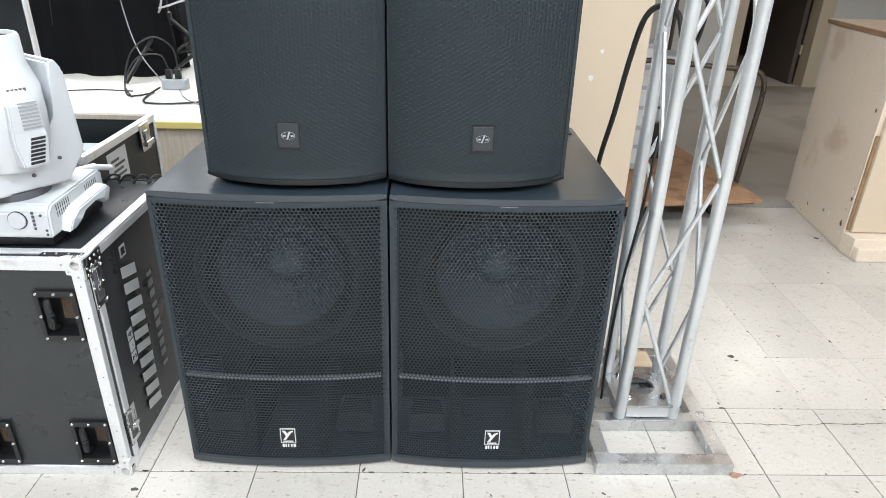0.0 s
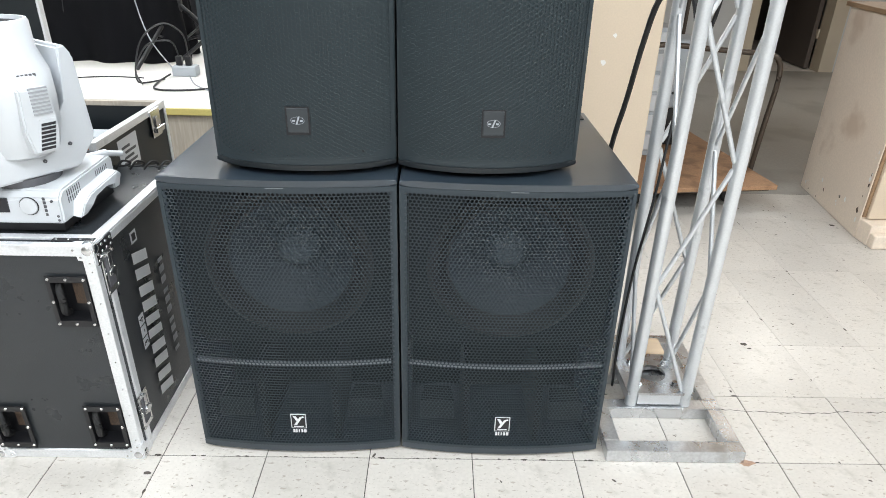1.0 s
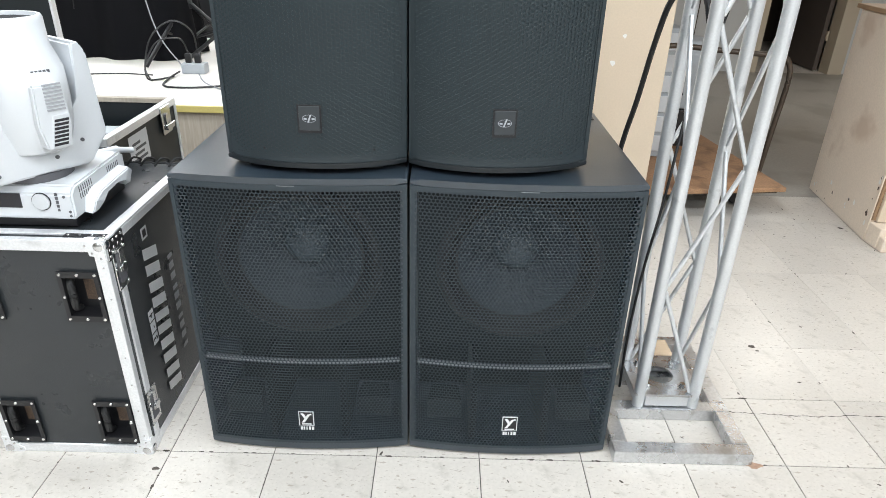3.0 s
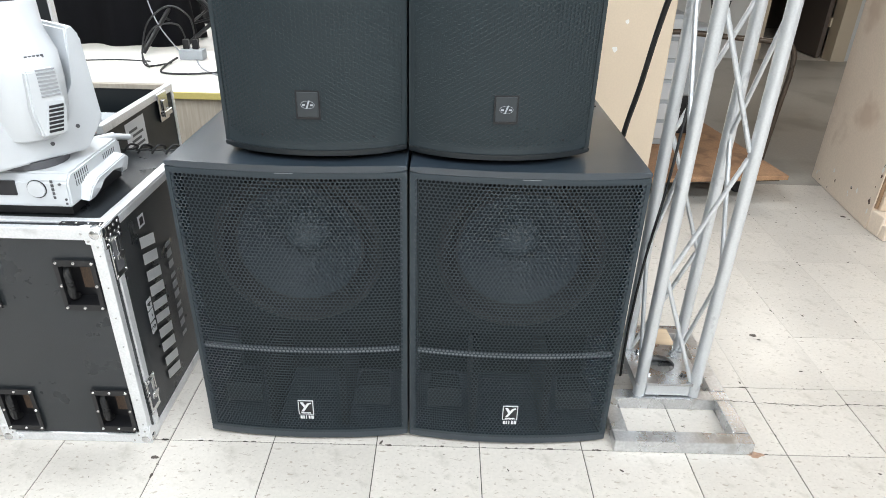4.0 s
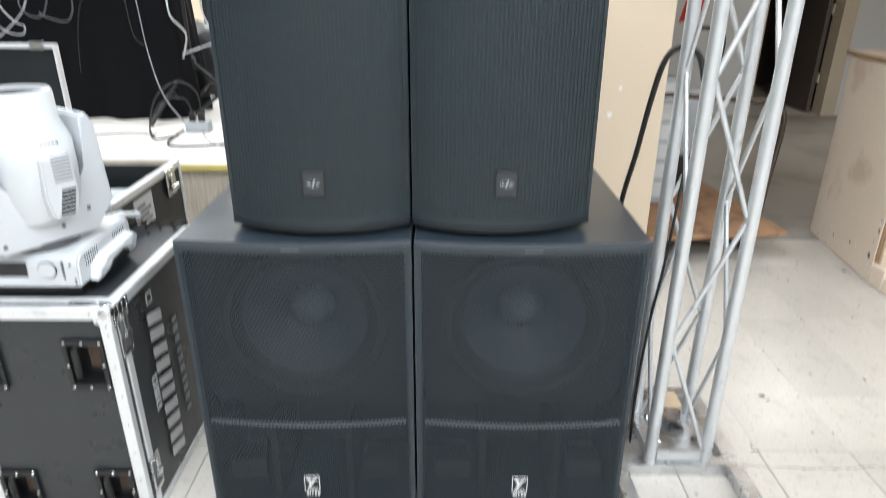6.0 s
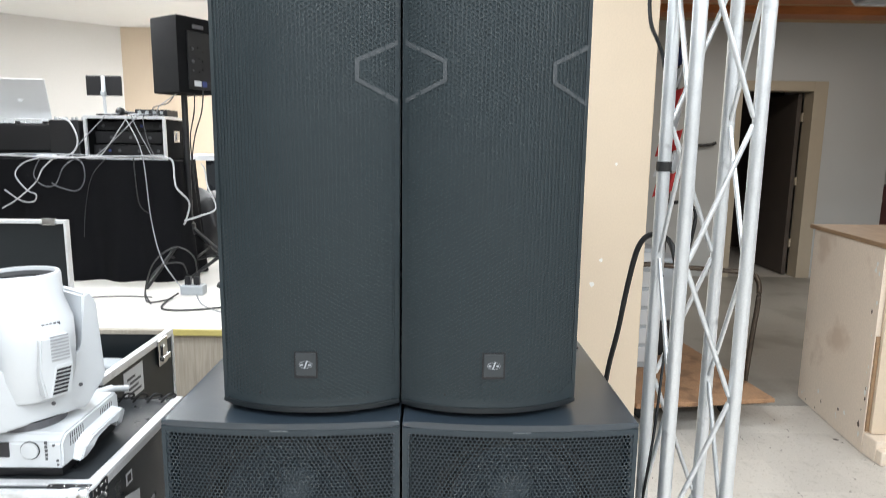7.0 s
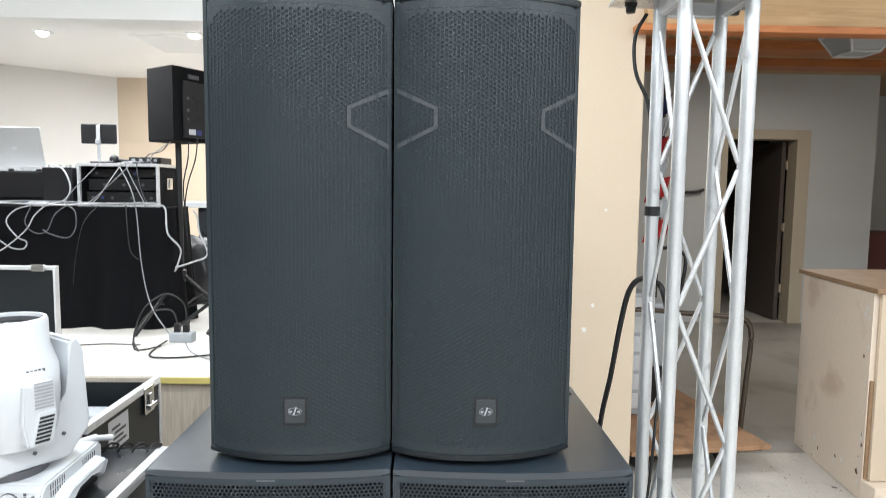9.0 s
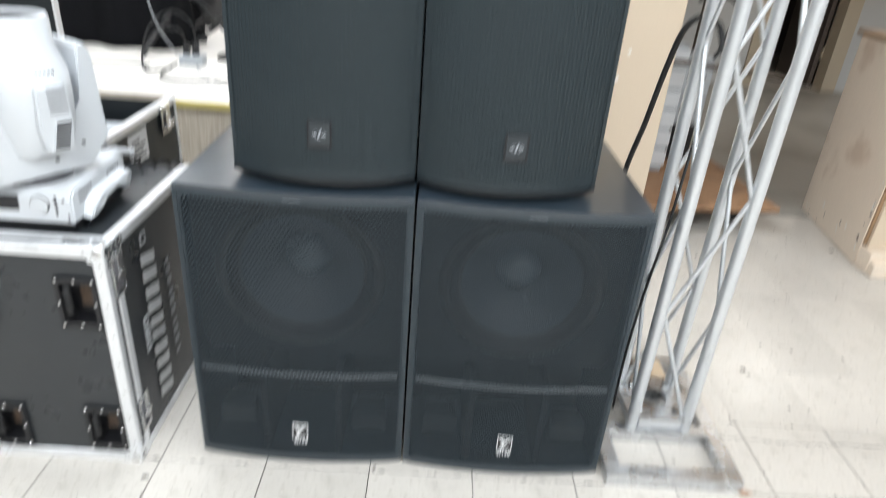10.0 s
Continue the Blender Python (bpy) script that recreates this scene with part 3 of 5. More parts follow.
    bm = bmesh.new()
    bm.faces.new([bm.verts.new((px, -0.0052, pz)) for px, pz in ((-0.005, 0.118), (-0.001, 0.118), (0.006, 0.137), (0.002, 0.137))])
    part("badge_shape", bm, M_GREYBOX, badge)
    for bx in (-0.013, 0.006):
        part("badge_bar", boxed(bx, bx + 0.007, -0.0054, -0.005, 0.1245, 0.1285), M_GREYBOX, badge)
    for sx, sz in ((-0.15, PH - 0.045), (-0.05, PH - 0.045), (0.06, PH - 0.045), (0.15, 0.047), (-0.12, 0.047)):
        part("screw", lathe(bmesh.new(), [(0.0, -0.001), (0.003, -0.001), (0.003, 0.001)], 8, "y", (sx, top_front(sx), sz)), M_BLACK, s)
    return s


SPZ = SH + 0.012
spk_l = loudspeaker()
spk_l.scale = (0.980, 1, 1)
spk_l.location = (-0.2325, 0.050, SPZ)
spk_l.rotation_euler = (0, 0, radians(-0.4))
spk_r = copy_thing(spk_l, pose(0.2245, 0.052, SPZ, 0, 0, 3.0))
for e in [o for o in spk_l.children if o.name.startswith("emblem")][1:]:
    bpy.data.objects.remove(e)
for ox, oy in ((-0.38, 0.13), (-0.38, 0.41), (-0.09, 0.13), (-0.09, 0.41), (0.08, 0.14), (0.08, 0.42), (0.37, 0.15), (0.37, 0.43)):
    tagged(part("rubber_pad", boxed(ox - 0.02, ox + 0.02, oy - 0.02, oy + 0.02, SH, SPZ), M_RUBBER), "small black rubber pad under the loudspeaker", "pad", group="rubber pads")

# ---- lighting truss on its base ----
LX0, LX1, LY0, LY1 = 0.731, 0.905, 0.212, 0.392
truss = thing("truss_tower", "silver aluminium box truss standing on a welded base", "truss", (0, 0, 0))
base = part("base_frame", boxed(0.608, 1.020, -0.004, 0.042, 0.0, 0.042, bevel=0.003), M_WELD, truss, "welded aluminium angle base")
for a in ((0.608, 1.020, 0.187, 0.232, 0.0, 0.042), (0.608, 1.020, 0.36, 0.41, 0, 0.042), (0.608, 1.020, 0.555, 0.605, 0, 0.042), (0.972, 1.020, 0.0422, 0.1868, 0, 0.0421), (0.972, 1.020, 0.2322, 0.3598, 0, 0.0421), (0.972, 1.020, 0.4102, 0.5548, 0, 0.0421), (0.608, 0.656, 0.0422, 0.1868, 0, 0.0421), (0.608, 0.656, 0.2322, 0.3598, 0, 0.0421), (0.608, 0.656, 0.4102, 0.5548, 0, 0.0421)):
    part("base_bar", boxed(*a, bevel=0.003), M_WELD, base)
# mounting plate with a round hole
bm = bmesh.new()
n = 32
for zz in (0.0865, 0.0955):
    ring = [bm.verts.new((0.818 + 0.045 * math.cos(2 * math.pi * i / n), 0.302 + 0.045 * math.sin(2 * math.pi * i / n), zz)) for i in range(n)]
    out = []
    for i in range(n):
        c, d = math.cos(2 * math.pi * i / n), math.sin(2 * math.pi * i / n)
        k = 0.105 / max(abs(c), abs(d))
        out.append(bm.verts.new((0.818 + c * k, 0.302 + d * k, zz)))
    for i in range(n):
        j = (i + 1) % n
        bm.faces.new((ring[i], ring[j], out[j], out[i]))
    if zz > 0.09:
        for i in range(n):
            j = (i + 1) % n
            bm.faces.new((out[i], out[j], prev[1][j], prev[1][i]))
            bm.faces.new((ring[i], ring[j], prev[0][j], prev[0][i]))
    prev = (ring, out)
part("mounting_plate", bm, M_WELD, truss)
for lx in (LX0, LX1):
    for ly in (LY0, LY1):
        part("leg", tube(bmesh.new(), (lx, ly, 0.043), (lx, ly, 2.075), 0.0185, 20), M_ALUTUBE, truss, smooth=True)
        bx, by = lx + (0.03 if lx < 0.8 else -0.03), ly + (0.03 if ly < 0.3 else -0.03)
        part("bolt", lathe(bmesh.new(), [(0.0005, 0.107), (0.009, 0.107), (0.009, 0.0985), (0.013, 0.0985), (0.013, 0.0955)], 6, "z", (bx, by, 0)), M_CHROME, truss)
LEV = (0.085, 0.472, 0.85, 1.222, 1.60, 1.99)


def brace_line(a, b, start):
    """Zigzag of rods between two legs, node by node."""
    for i in range(5):
        p, q = ((a, b) if (i + start) % 2 == 0 else (b, a))
        pa, qa = Vector((*p, LEV[i])), Vector((*q, LEV[i + 1]))
        d = (Vector((*q, 0)) - Vector((*p, 0))).normalized() * 0.016
        bm = sweep(bmesh.new(), [pa + d + Vector((0, 0, 0.012)), pa + d * 1.5 + Vector((0, 0, 0.03)), qa - d * 1.5 - Vector((0, 0, 0.03)), qa - d - Vector((0, 0, 0.008))], 0.0068, 10)
        part("brace_rod", bm, M_ALUTUBE, truss, smooth=True)


fl, fr, bl, br = (LX0, LY0), (LX1, LY0), (LX0, LY1), (LX1, LY1)
brace_line(fr, fl, 0)
brace_line(bl, br, 0)
brace_line(br, fr, 0)
brace_line(fl, bl, 0)
for zz in (0.066, 2.045):
    part("cross_bar", boxed(LX0 + 0.018, LX1 - 0.018, LY0 - 0.012, LY0 + 0.012, zz - 0.02, zz + 0.02, bevel=0.003), M_ALUTUBE, truss)
    part("cross_bar", boxed(LX0 + 0.018, LX1 - 0.018, LY1 - 0.012, LY1 + 0.012, zz - 0.02, zz + 0.02, bevel=0.003), M_ALUTUBE, truss)
    part("cross_bar", boxed(LX0 - 0.012, LX0 + 0.012, LY0 + 0.018, LY1 - 0.018, zz - 0.02, zz + 0.02, bevel=0.003), M_ALUTUBE, truss)
    part("cross_bar", boxed(LX1 - 0.012, LX1 + 0.012, LY0 + 0.018, LY1 - 0.018, zz - 0.02, zz + 0.02, bevel=0.003), M_ALUTUBE, truss)
head = part("head_plate", boxed(0.612, 1.022, 0.06, 0.50, 2.078, 2.088, bevel=0.002), M_WELD, truss, "aluminium head plate")
part("plate_hole", lathe(bmesh.new(), [(0.0005, 2.0765), (0.055, 2.0765), (0.055, 2.078)], 28, "z", (0.812, 0.29, 0)), M_BLACK, head)
for kx, ky in ((0.665, 0.45), (0.665, 0.12), (0.97, 0.12), (0.97, 0.45), (0.77, 0.14)):
    part("knob", lathe(bmesh.new(), [(0.0005, 2.052), (0.013, 2.052), (0.015, 2.070), (0.018, 2.072), (0.018, 2.078)], 20, "z", (kx, ky, 0)), M_RUBBER, head, "black rubber foot")
part("strap", lathe(bmesh.new(), [(0.0187, 1.465), (0.0215, 1.466), (0.0215, 1.492), (0.0187, 1.493)], 20, "z", (LX0, LY1, 0)), M_RUBBER, truss, "black cable strap")
tagged(part("wood_offcut", boxed(0.832, 0.925, 0.404, 0.566, 0.0424, 0.0545, bevel=0.002), M_OFFCUT), "small tan wooden offcut lying across the truss base", "wood")
cable("power_cable", [(0.70, 0.41, 2.04), (0.675, 0.43, 1.98), (0.68, 0.43, 1.88), (0.715, 0.41, 1.78), (0.735, 0.41, 1.62), (0.735, 0.41, 1.48), (0.745, 0.41, 1.36)], 0.0055, M_CABLE, "black power cable tied to the truss")
cable("thick_cable", [(0.775, 0.36, 1.20), (0.765, 0.40, 1.262), (0.725, 0.44, 1.275), (0.695, 0.46, 1.235), (0.68, 0.49, 1.12), (0.668, 0.53, 0.95), (0.655, 0.58, 0.78), (0.645, 0.62, 0.5), (0.66, 0.66, 0.05), (0.75, 0.72, 0.012)], 0.0085, M_CABLE, "thick black cable drooping behind the subwoofer")
cable("thin_cable", [(0.76, 0.36, 0.98), (0.745, 0.33, 0.9), (0.715, 0.28, 0.72), (0.682, 0.25, 0.5), (0.680, 0.27, 0.25), (0.69, 0.29, 0.05)], 0.004, M_CABLE, "thin black cable hanging beside the truss")

# ---- flight case beside the subwoofers ----
def rivet(parent, x, y, z, face="y", r=0.0045):
    bm = bmesh.new()
    prof = [(r, 0.0), (r * 0.8, -0.0018), (0.0004, -0.0026)]
    lathe(bm, prof, 10, "y")
    if face == "x":
        bmesh.ops.rotate(bm, verts=bm.verts[:], matrix=Matrix.Rotation(radians(90), 3, "Z"))
    elif face == "z":
        bmesh.ops.rotate(bm, verts=bm.verts[:], matrix=Matrix.Rotation(radians(-90), 3, "X"))
    bmesh.ops.translate(bm, verts=bm.verts[:], vec=(x, y, z))
    return part("rivet", bm, M_CHROME, parent, smooth=True)


def dish_handle(parent, cx, cz, w=0.104, h=0.148):
    """A recessed spring handle with its plate and rivets on the front face."""
    n = 0.004
    plate = bmesh.new()
    x0, x1, z0, z1 = cx - w / 2, cx + w / 2, cz - h / 2, cz + h / 2
    ix0, ix1, iz0, iz1 = x0 + 0.011, x1 - 0.011, z0 + 0.017, z1 - 0.017
    o = [plate.verts.new((x, -0.0035, z)) for x, z in ((x0, z0), (x1, z0), (x1, z1), (x0, z1))]
    i = [plate.verts.new((x, -0.0035, z)) for x, z in ((ix0, iz0), (ix1, iz0), (ix1, iz1), (ix0, iz1))]
    d = [plate.verts.new((x, 0.040, z)) for x, z in ((ix0 + n, iz0 + n), (ix1 - n, iz0 + n), (ix1 - n, iz1 - n), (ix0 + n, iz1 - n))]
    w2 = [plate.verts.new((x, 0.001, z)) for x, z in ((x0, z0), (x1, z0), (x1, z1), (x0, z1))]
    for a, b in ((o, i), (i, d), (w2, o)):
        for k in range(4):
            plate.faces.new((a[k], a[(k + 1) % 4], b[(k + 1) % 4], b[k]))
    plate.faces.new(d)
    p = part("handle_dish", plate, M_BLACK, parent, "recessed black handle dish")
    part("dish_floor", boxed(ix0 + 0.030, ix1 - 0.006, 0.036, 0.039, iz0 + 0.03, iz1 - 0.02, bevel=0.001), M_RUST, p, "worn brown dish floor")
    bar = sweep(bmesh.new(), smooth_line([(ix0 + 0.010, 0.03, iz0 + 0.008), (ix0 + 0.012, 0.008, iz0 + 0.022), (ix0 + 0.016, 0.002, cz), (ix0 + 0.012, 0.008, iz1 - 0.022), (ix0 + 0.010, 0.03, iz1 - 0.008)], 4), 0.0095, 8)
    part("handle", bar, M_RUBBER, p, "black sprung handle", True)
    for rx, rz in ((x0 + 0.007, z0 + 0.008), (cx, z0 + 0.008), (x1 - 0.007, z0 + 0.008), (x0 + 0.007, z1 - 0.008), (cx, z1 - 0.008), (x1 - 0.007, z1 - 0.008), (x0 + 0.007, cz), (x1 - 0.007, cz)):
        rivet(p, rx, -0.0035, rz)


def latch(parent, y, z, h=0.12, w=0.055):
    """A butterfly latch on the side face at local x = 0."""
    base = part("latch_plate", boxed(-0.001, 0.004, y - w / 2, y + w / 2, z - h / 2, z + h / 2, bevel=0.0015), M_CHROME, parent, "chrome butterfly latch")
    part("latch_dish", boxed(0.004, 0.0055, y - w / 2 + 0.01, y + w / 2 - 0.01, z - h / 2 + 0.018, z + h / 2 - 0.018, bevel=0.0008), M_GREYSLOT, base)
    bm = bmesh.new()
    tube(bm, (0.0055, y, z), (0.014, y, z), 0.012, 14)
    box(bm, 0.010, 0.0135, y - 0.019, y + 0.019, z - 0.007, z + 0.007, bevel=0.002)
    part("latch_wing", bm, M_CHROME, base)
    part("latch_hook", boxed(0.004, 0.010, y - 0.007, y + 0.007, z + 0.012, z + h / 2 - 0.008, bevel=0.001), M_CHROME, base)
    for a in (-1, 1):
        for b in (-1, 0, 1):
            o = rivet(base, 0.004, y + a * (w / 2 - 0.005), z + b * (h / 2 - 0.008), "x", 0.0035)


def corner(parent, x, y, z, sx, sy, sz):
    bm = bmesh.new()
    bmesh.ops.create_uvsphere(bm, u_segments=18, v_segments=12, radius=0.021, matrix=Matrix.Translation((x - sx * 0.014, y - sy * 0.014, z - sz * 0.014)))
    p = part("ball_corner", bm, M_CHROME, parent, "steel ball corner", True)
    lobes = ((0, 0), (0.052, 0), (0.057, 0.008), (0.054, 0.018), (0.045, 0.022), (0.040, 0.030), (0.039, 0.039), (0.030, 0.040), (0.022, 0.045), (0.018, 0.054), (0.008, 0.057), (0, 0.052))
    at, sign = (x, y, z), (sx, sy, sz)
    for ax in range(3):
        u, v = [k for k in range(3) if k != ax]
        bm = bmesh.new()
        layers = []
        for off in (-0.002, 0.0026):
            ring = []
            for a, b in lobes:
                c = [0.0, 0.0, 0.0]
                c[ax], c[u], c[v] = at[ax] + sign[ax] * off, at[u] - sign[u] * a, at[v] - sign[v] * b
                ring.append(bm.verts.new(c))
            bm.faces.new(ring)
            layers.append(ring)
        for k in range(len(lobes)):
            q = (k + 1) % len(lobes)
            bm.faces.new((layers[0][k], layers[0][q], layers[1][q], layers[1][k]))
        part("corner_wing", bm, M_ALU, p, "dull steel corner plate")
    for a, b in ((0.046, 0.011), (0.011, 0.046), (0.031, 0.031)):
        rivet(p, x - sx * a, y + sy * 0.0025, z - sz * b, "y", 0.0035)


CX0, CX1, CD, CH = -0.428, 0.0, 0.60, 0.695
case = thing("flight_case", "black flight case with aluminium edges, lying on its side", "flight case", (-0.751, -0.014, 0.0), 0.0)
HANDLES = ((-0.084, 0.535), (-0.084, 0.120), (-0.352, 0.116), (-0.352, 0.535))
xs = sorted({CX0 + 0.004, CX1 - 0.004} | {round(h[0] + d, 4) for h in HANDLES for d in (-0.045, 0.045)})
zs = sorted({0.006, CH - 0.006} | {round(h[1] + d, 4) for h in HANDLES for d in (-0.062, 0.062)})
bm = bmesh.new()
for xa, xb in zip(xs, xs[1:]):
    for za, zb in zip(zs, zs[1:]):
        if not any(abs((xa + xb) / 2 - hx) < 0.045 and abs((za + zb) / 2 - hz) < 0.062 for hx, hz in HANDLES):
            bm.faces.new([bm.verts.new(p) for p in ((xa, 0.006, za), (xb, 0.006, za), (xb, 0.006, zb), (xa, 0.006, zb))])
bmesh.ops.remove_doubles(bm, verts=bm.verts[:], dist=0.0001)
r = bmesh.ops.extrude_face_region(bm, geom=bm.faces[:])
bmesh.ops.translate(bm, verts=[v for v in r["geom"] if isinstance(v, bmesh.types.BMVert)], vec=(0, 0.012, 0))
part("front_panel", bm, M_LAM, case)
part("body", boxed(CX0 + 0.004, CX1 - 0.004, 0.070, CD - 0.004, 0.006, CH - 0.006), M_LAM, case)
for a in ((CX1 - 0.010, CX1 - 0.004, 0.018, 0.070, 0.006, CH - 0.006), (CX0 + 0.004, CX0 + 0.010, 0.018, 0.070, 0.006, CH - 0.006), (CX0 + 0.010, CX1 - 0.010, 0.018, 0.070, CH - 0.012, CH - 0.006)):
    part("lid_wall", boxed(*a), M_LAM, case)
E0 = 0.030
# aluminium angle round the front face, and the tongue-and-groove band behind it
for nm, a in (("edge_strip", (CX1 - E0, CX1, 0.0, 0.022, 0.0, CH)), ("edge_strip", (CX0, CX0 + E0, 0.0, 0.022, 0.0, CH)), ("edge_strip", (CX0 + E0, CX1 - E0, 0.0, 0.022, CH - E0, CH)), ("edge_strip", (CX0 + E0, CX1 - E0, 0.0, 0.022, 0.0, E0)),
              ("band", (CX1 - 0.006, CX1 + 0.001, 0.040, 0.066, 0.0, CH)), ("band", (CX0, CX1 - 0.006, 0.040, 0.066, CH - 0.006, CH + 0.001)),
              ("edge_strip", (CX1 - E0, CX1, 0.066, CD, CH - 0.0055, CH + 0.0005)), ("edge_strip", (CX1 - 0.005, CX1 + 0.0005, 0.068, CD, CH - E0, CH - 0.006)),
              ("edge_strip", (CX1 - 0.005, CX1 + 0.0005, 0.068, CD, 0.0, 0.028)), ("edge_strip", (CX1 - E0, CX1, CD - 0.006, CD, 0.0, CH))):
    part(nm, boxed(*a, bevel=0.0022), M_ALU, case, "brushed aluminium edge")
for cz, sz in ((0.0, -1), (CH, 1)):
    corner(case, CX1, 0.0, cz, 1, -1, sz)
    corner(case, CX0, 0.0, cz, -1, -1, sz)
for hx, hz in HANDLES:
    dish_handle(case, hx, hz)
latch(case, 0.052, 0.60)
latch(case, 0.062, 0.135)
for k in range(7):
    rivet(case, CX1 - 0.012, 0.0, 0.07 + k * 0.092, "y", 0.0025)
# plate with rivets on the top corner
hp = part("hinge_plate", boxed(CX1 - 0.11, CX1 - 0.004, 0.022, 0.040, CH - 0.004, CH + 0.003, bevel=0.001), M_BLACK, case, "black riveted corner plate")
for k in range(4):
    rivet(hp, CX1 - 0.1 + k * 0.03, 0.031, CH + 0.003, "z", 0.004)
sp = part("side_plate", boxed(-0.002, 0.003, 0.010, 0.095, 0.635, 0.690, bevel=0.001), M_BLACK, case, "black riveted corner plate")
for a in range(4):
    for b in range(3):
        rivet(sp, 0.003, 0.018 + a * 0.022, 0.645 + b * 0.018, "x", 0.0042)
# large plain shapes in place of the owner's lettering, rotated to read upward
zz = 0.080
for k, wd in enumerate((0.088, 0.092, 0.080, 0.092, 0.094)):
    bm = bmesh.new()
    z0, z1 = zz, zz + wd
    zz += wd + 0.013
    y0, y1 = 0.176, 0.262
    lean, thick = 0.022, wd * 0.36
    strokes = [((y0, q + lean), (y0, q + lean + thick), (y1, q + thick), (y1, q)) for q in (z0 - 0.008, z0 + wd * 0.46)]
    for lift, stroke in enumerate(strokes):
        bm.faces.new([bm.verts.new((0.0006 + 0.0002 * lift, qy, qz)) for qy, qz in stroke])
    part("side_mark", bm, M_SILVER, case, "large silver block shape")
for k in range(10):
    z0 = 0.155 + k * 0.036
    part("side_bar", boxed(0.0, 0.0008, 0.318, 0.350, z0, z0 + (0.022 if k % 3 else 0.013)), M_SLOTPALE, case, "small silver bar")


def lettering(name, text, size, parent, mat, m):
    cu = bpy.data.curves.new(name, "FONT")
    cu.body, cu.size, cu.extrude = text, size, 0.0003
    cu.align_x, cu.align_y = "CENTER", "CENTER"
    tmp = bpy.data.objects.new(name, cu)
    me = bpy.data.meshes.new_from_object(tmp)
    bpy.data.objects.remove(tmp)
    me.materials.append(mat)
    ob = part(name, me, mat, parent)
    ob.matrix_local = m
    return ob


for z0, text in ((0.306, "3"), (0.345, "-"), (0.384, "4")):
    tag_plate = part("number_sticker", boxed(0.0, 0.0009, 0.138, 0.168, z0 - 0.017, z0 + 0.017), M_WHITE, case, "white number sticker")
    rot = Matrix(((0, 0, 1, 0.0013), (0, -1, 0, 0.153), (1, 0, 0, z0), (0, 0, 0, 1)))
    lettering("number", text, 0.034, tag_plate, M_BLACK, rot)
part("round_sticker", boxed(0.0, 0.0009, 0.190, 0.225, 0.605, 0.640, bevel=0.0003), M_WHITE, case, "small white sticker")
part("sticker_bar", boxed(0.0009, 0.0013, 0.197, 0.218, 0.612, 0.633), M_BLACK, case)

# ---- moving head light on the case ----
mh = thing("moving_head_light", "white moving-head stage light standing on the flight case", "stage light", (-0.745, 0.0, CH + 0.001))
B0, B1, BY0, BY1 = -0.455, -0.100, 0.062, 0.350
part("rubber_base", boxed(B0 + 0.01, B1 - 0.01, BY0 + 0.01, BY1 - 0.01, 0.0, 0.028), M_BLACK, mh)
bm = bmesh.new()
pts = [(BY0 - 0.004, 0.024), (BY0, 0.090), (BY0 + 0.02, 0.108), (BY1 - 0.015, 0.116), (BY1, 0.105), (BY1, 0.024)]
lo = [bm.verts.new((B0, y, z)) for y, z in pts]
hi = [bm.verts.new((B1, y, z)) for y, z in pts]
fs = [bm.faces.new(lo), bm.faces.new(hi)] + [bm.faces.new((lo[i], lo[(i + 1) % 6], hi[(i + 1) % 6], hi[i])) for i in range(6)]
bmesh.ops.bevel(bm, geom=list({e for f in fs for e in f.edges}), offset=0.005, segments=2, affect="EDGES")
body = part("base_body", bm, M_WHITE, mh, "white plastic base", True)
# side carry handle and vents
bm = bmesh.new()
arch = [(BY0 + 0.040, 0.028), (BY0 + 0.068, 0.028), (BY0 + 0.088, 0.046), (BY0 + 0.115, 0.058), (BY1 - 0.11, 0.063), (BY1 - 0.075, 0.056), (BY1 - 0.058, 0.036), (BY1 - 0.03, 0.034), (BY1 - 0.022, 0.070), (BY1 - 0.040, 0.084), (BY0 + 0.09, 0.076), (BY0 + 0.055, 0.062)]
ins = [bm.verts.new((B1 - 0.001, y, z)) for y, z in arch]
out = [bm.verts.new((B1 + (0.030 if z > 0.04 else 0.022), y, z - 0.006)) for y, z in arch]
fs = [bm.faces.new(ins), bm.faces.new(out)] + [bm.faces.new((ins[i], ins[(i + 1) % 12], out[(i + 1) % 12], out[i])) for i in range(12)]
bmesh.ops.recalc_face_normals(bm, faces=bm.faces[:])
bmesh.ops.bevel(bm, geom=list(fs[1].edges), offset=0.003, segments=2, affect="EDGES")
part("carry_handle", bm, M_WHITE, body, "white arched carry handle")
part("handle_recess", boxed(B1 - 0.002, B1 + 0.0015, BY0 + 0.075, BY1 - 0.03, 0.026, 0.052), M_BLACK, body)
for g in (0.035, 0.185):
    for k in range(7):
        for q in range(2):
            part("side_vent", boxed(B1 - 0.001, B1 + 0.0006, BY0 + g + k * 0.010, BY0 + g + k * 0.010 + 0.0035, 0.066 + q * 0.018, 0.081 + q * 0.018), M_GREYSLOT, body)
part("display", boxed(B0 + 0.06, B0 + 0.225, BY0 - 0.0045, BY0, 0.054, 0.092), M_DARKGLASS, body, "dark display screen")
bm = lathe(bmesh.new(), [(0.0235, 0.0), (0.0235, -0.003), (0.0222, -0.003), (0.0222, 0.0)], 32, "y", (B1 - 0.078, BY0 - 0.002, 0.072))
part("knob_ring", bm, M_BLACK, body)
part("knob", lathe(bmesh.new(), [(0.022, 0.0), (0.021, -0.006), (0.0004, -0.0075)], 32, "y", (B1 - 0.078, BY0 - 0.002, 0.072)), M_WHITE, body, "white control knob", True)
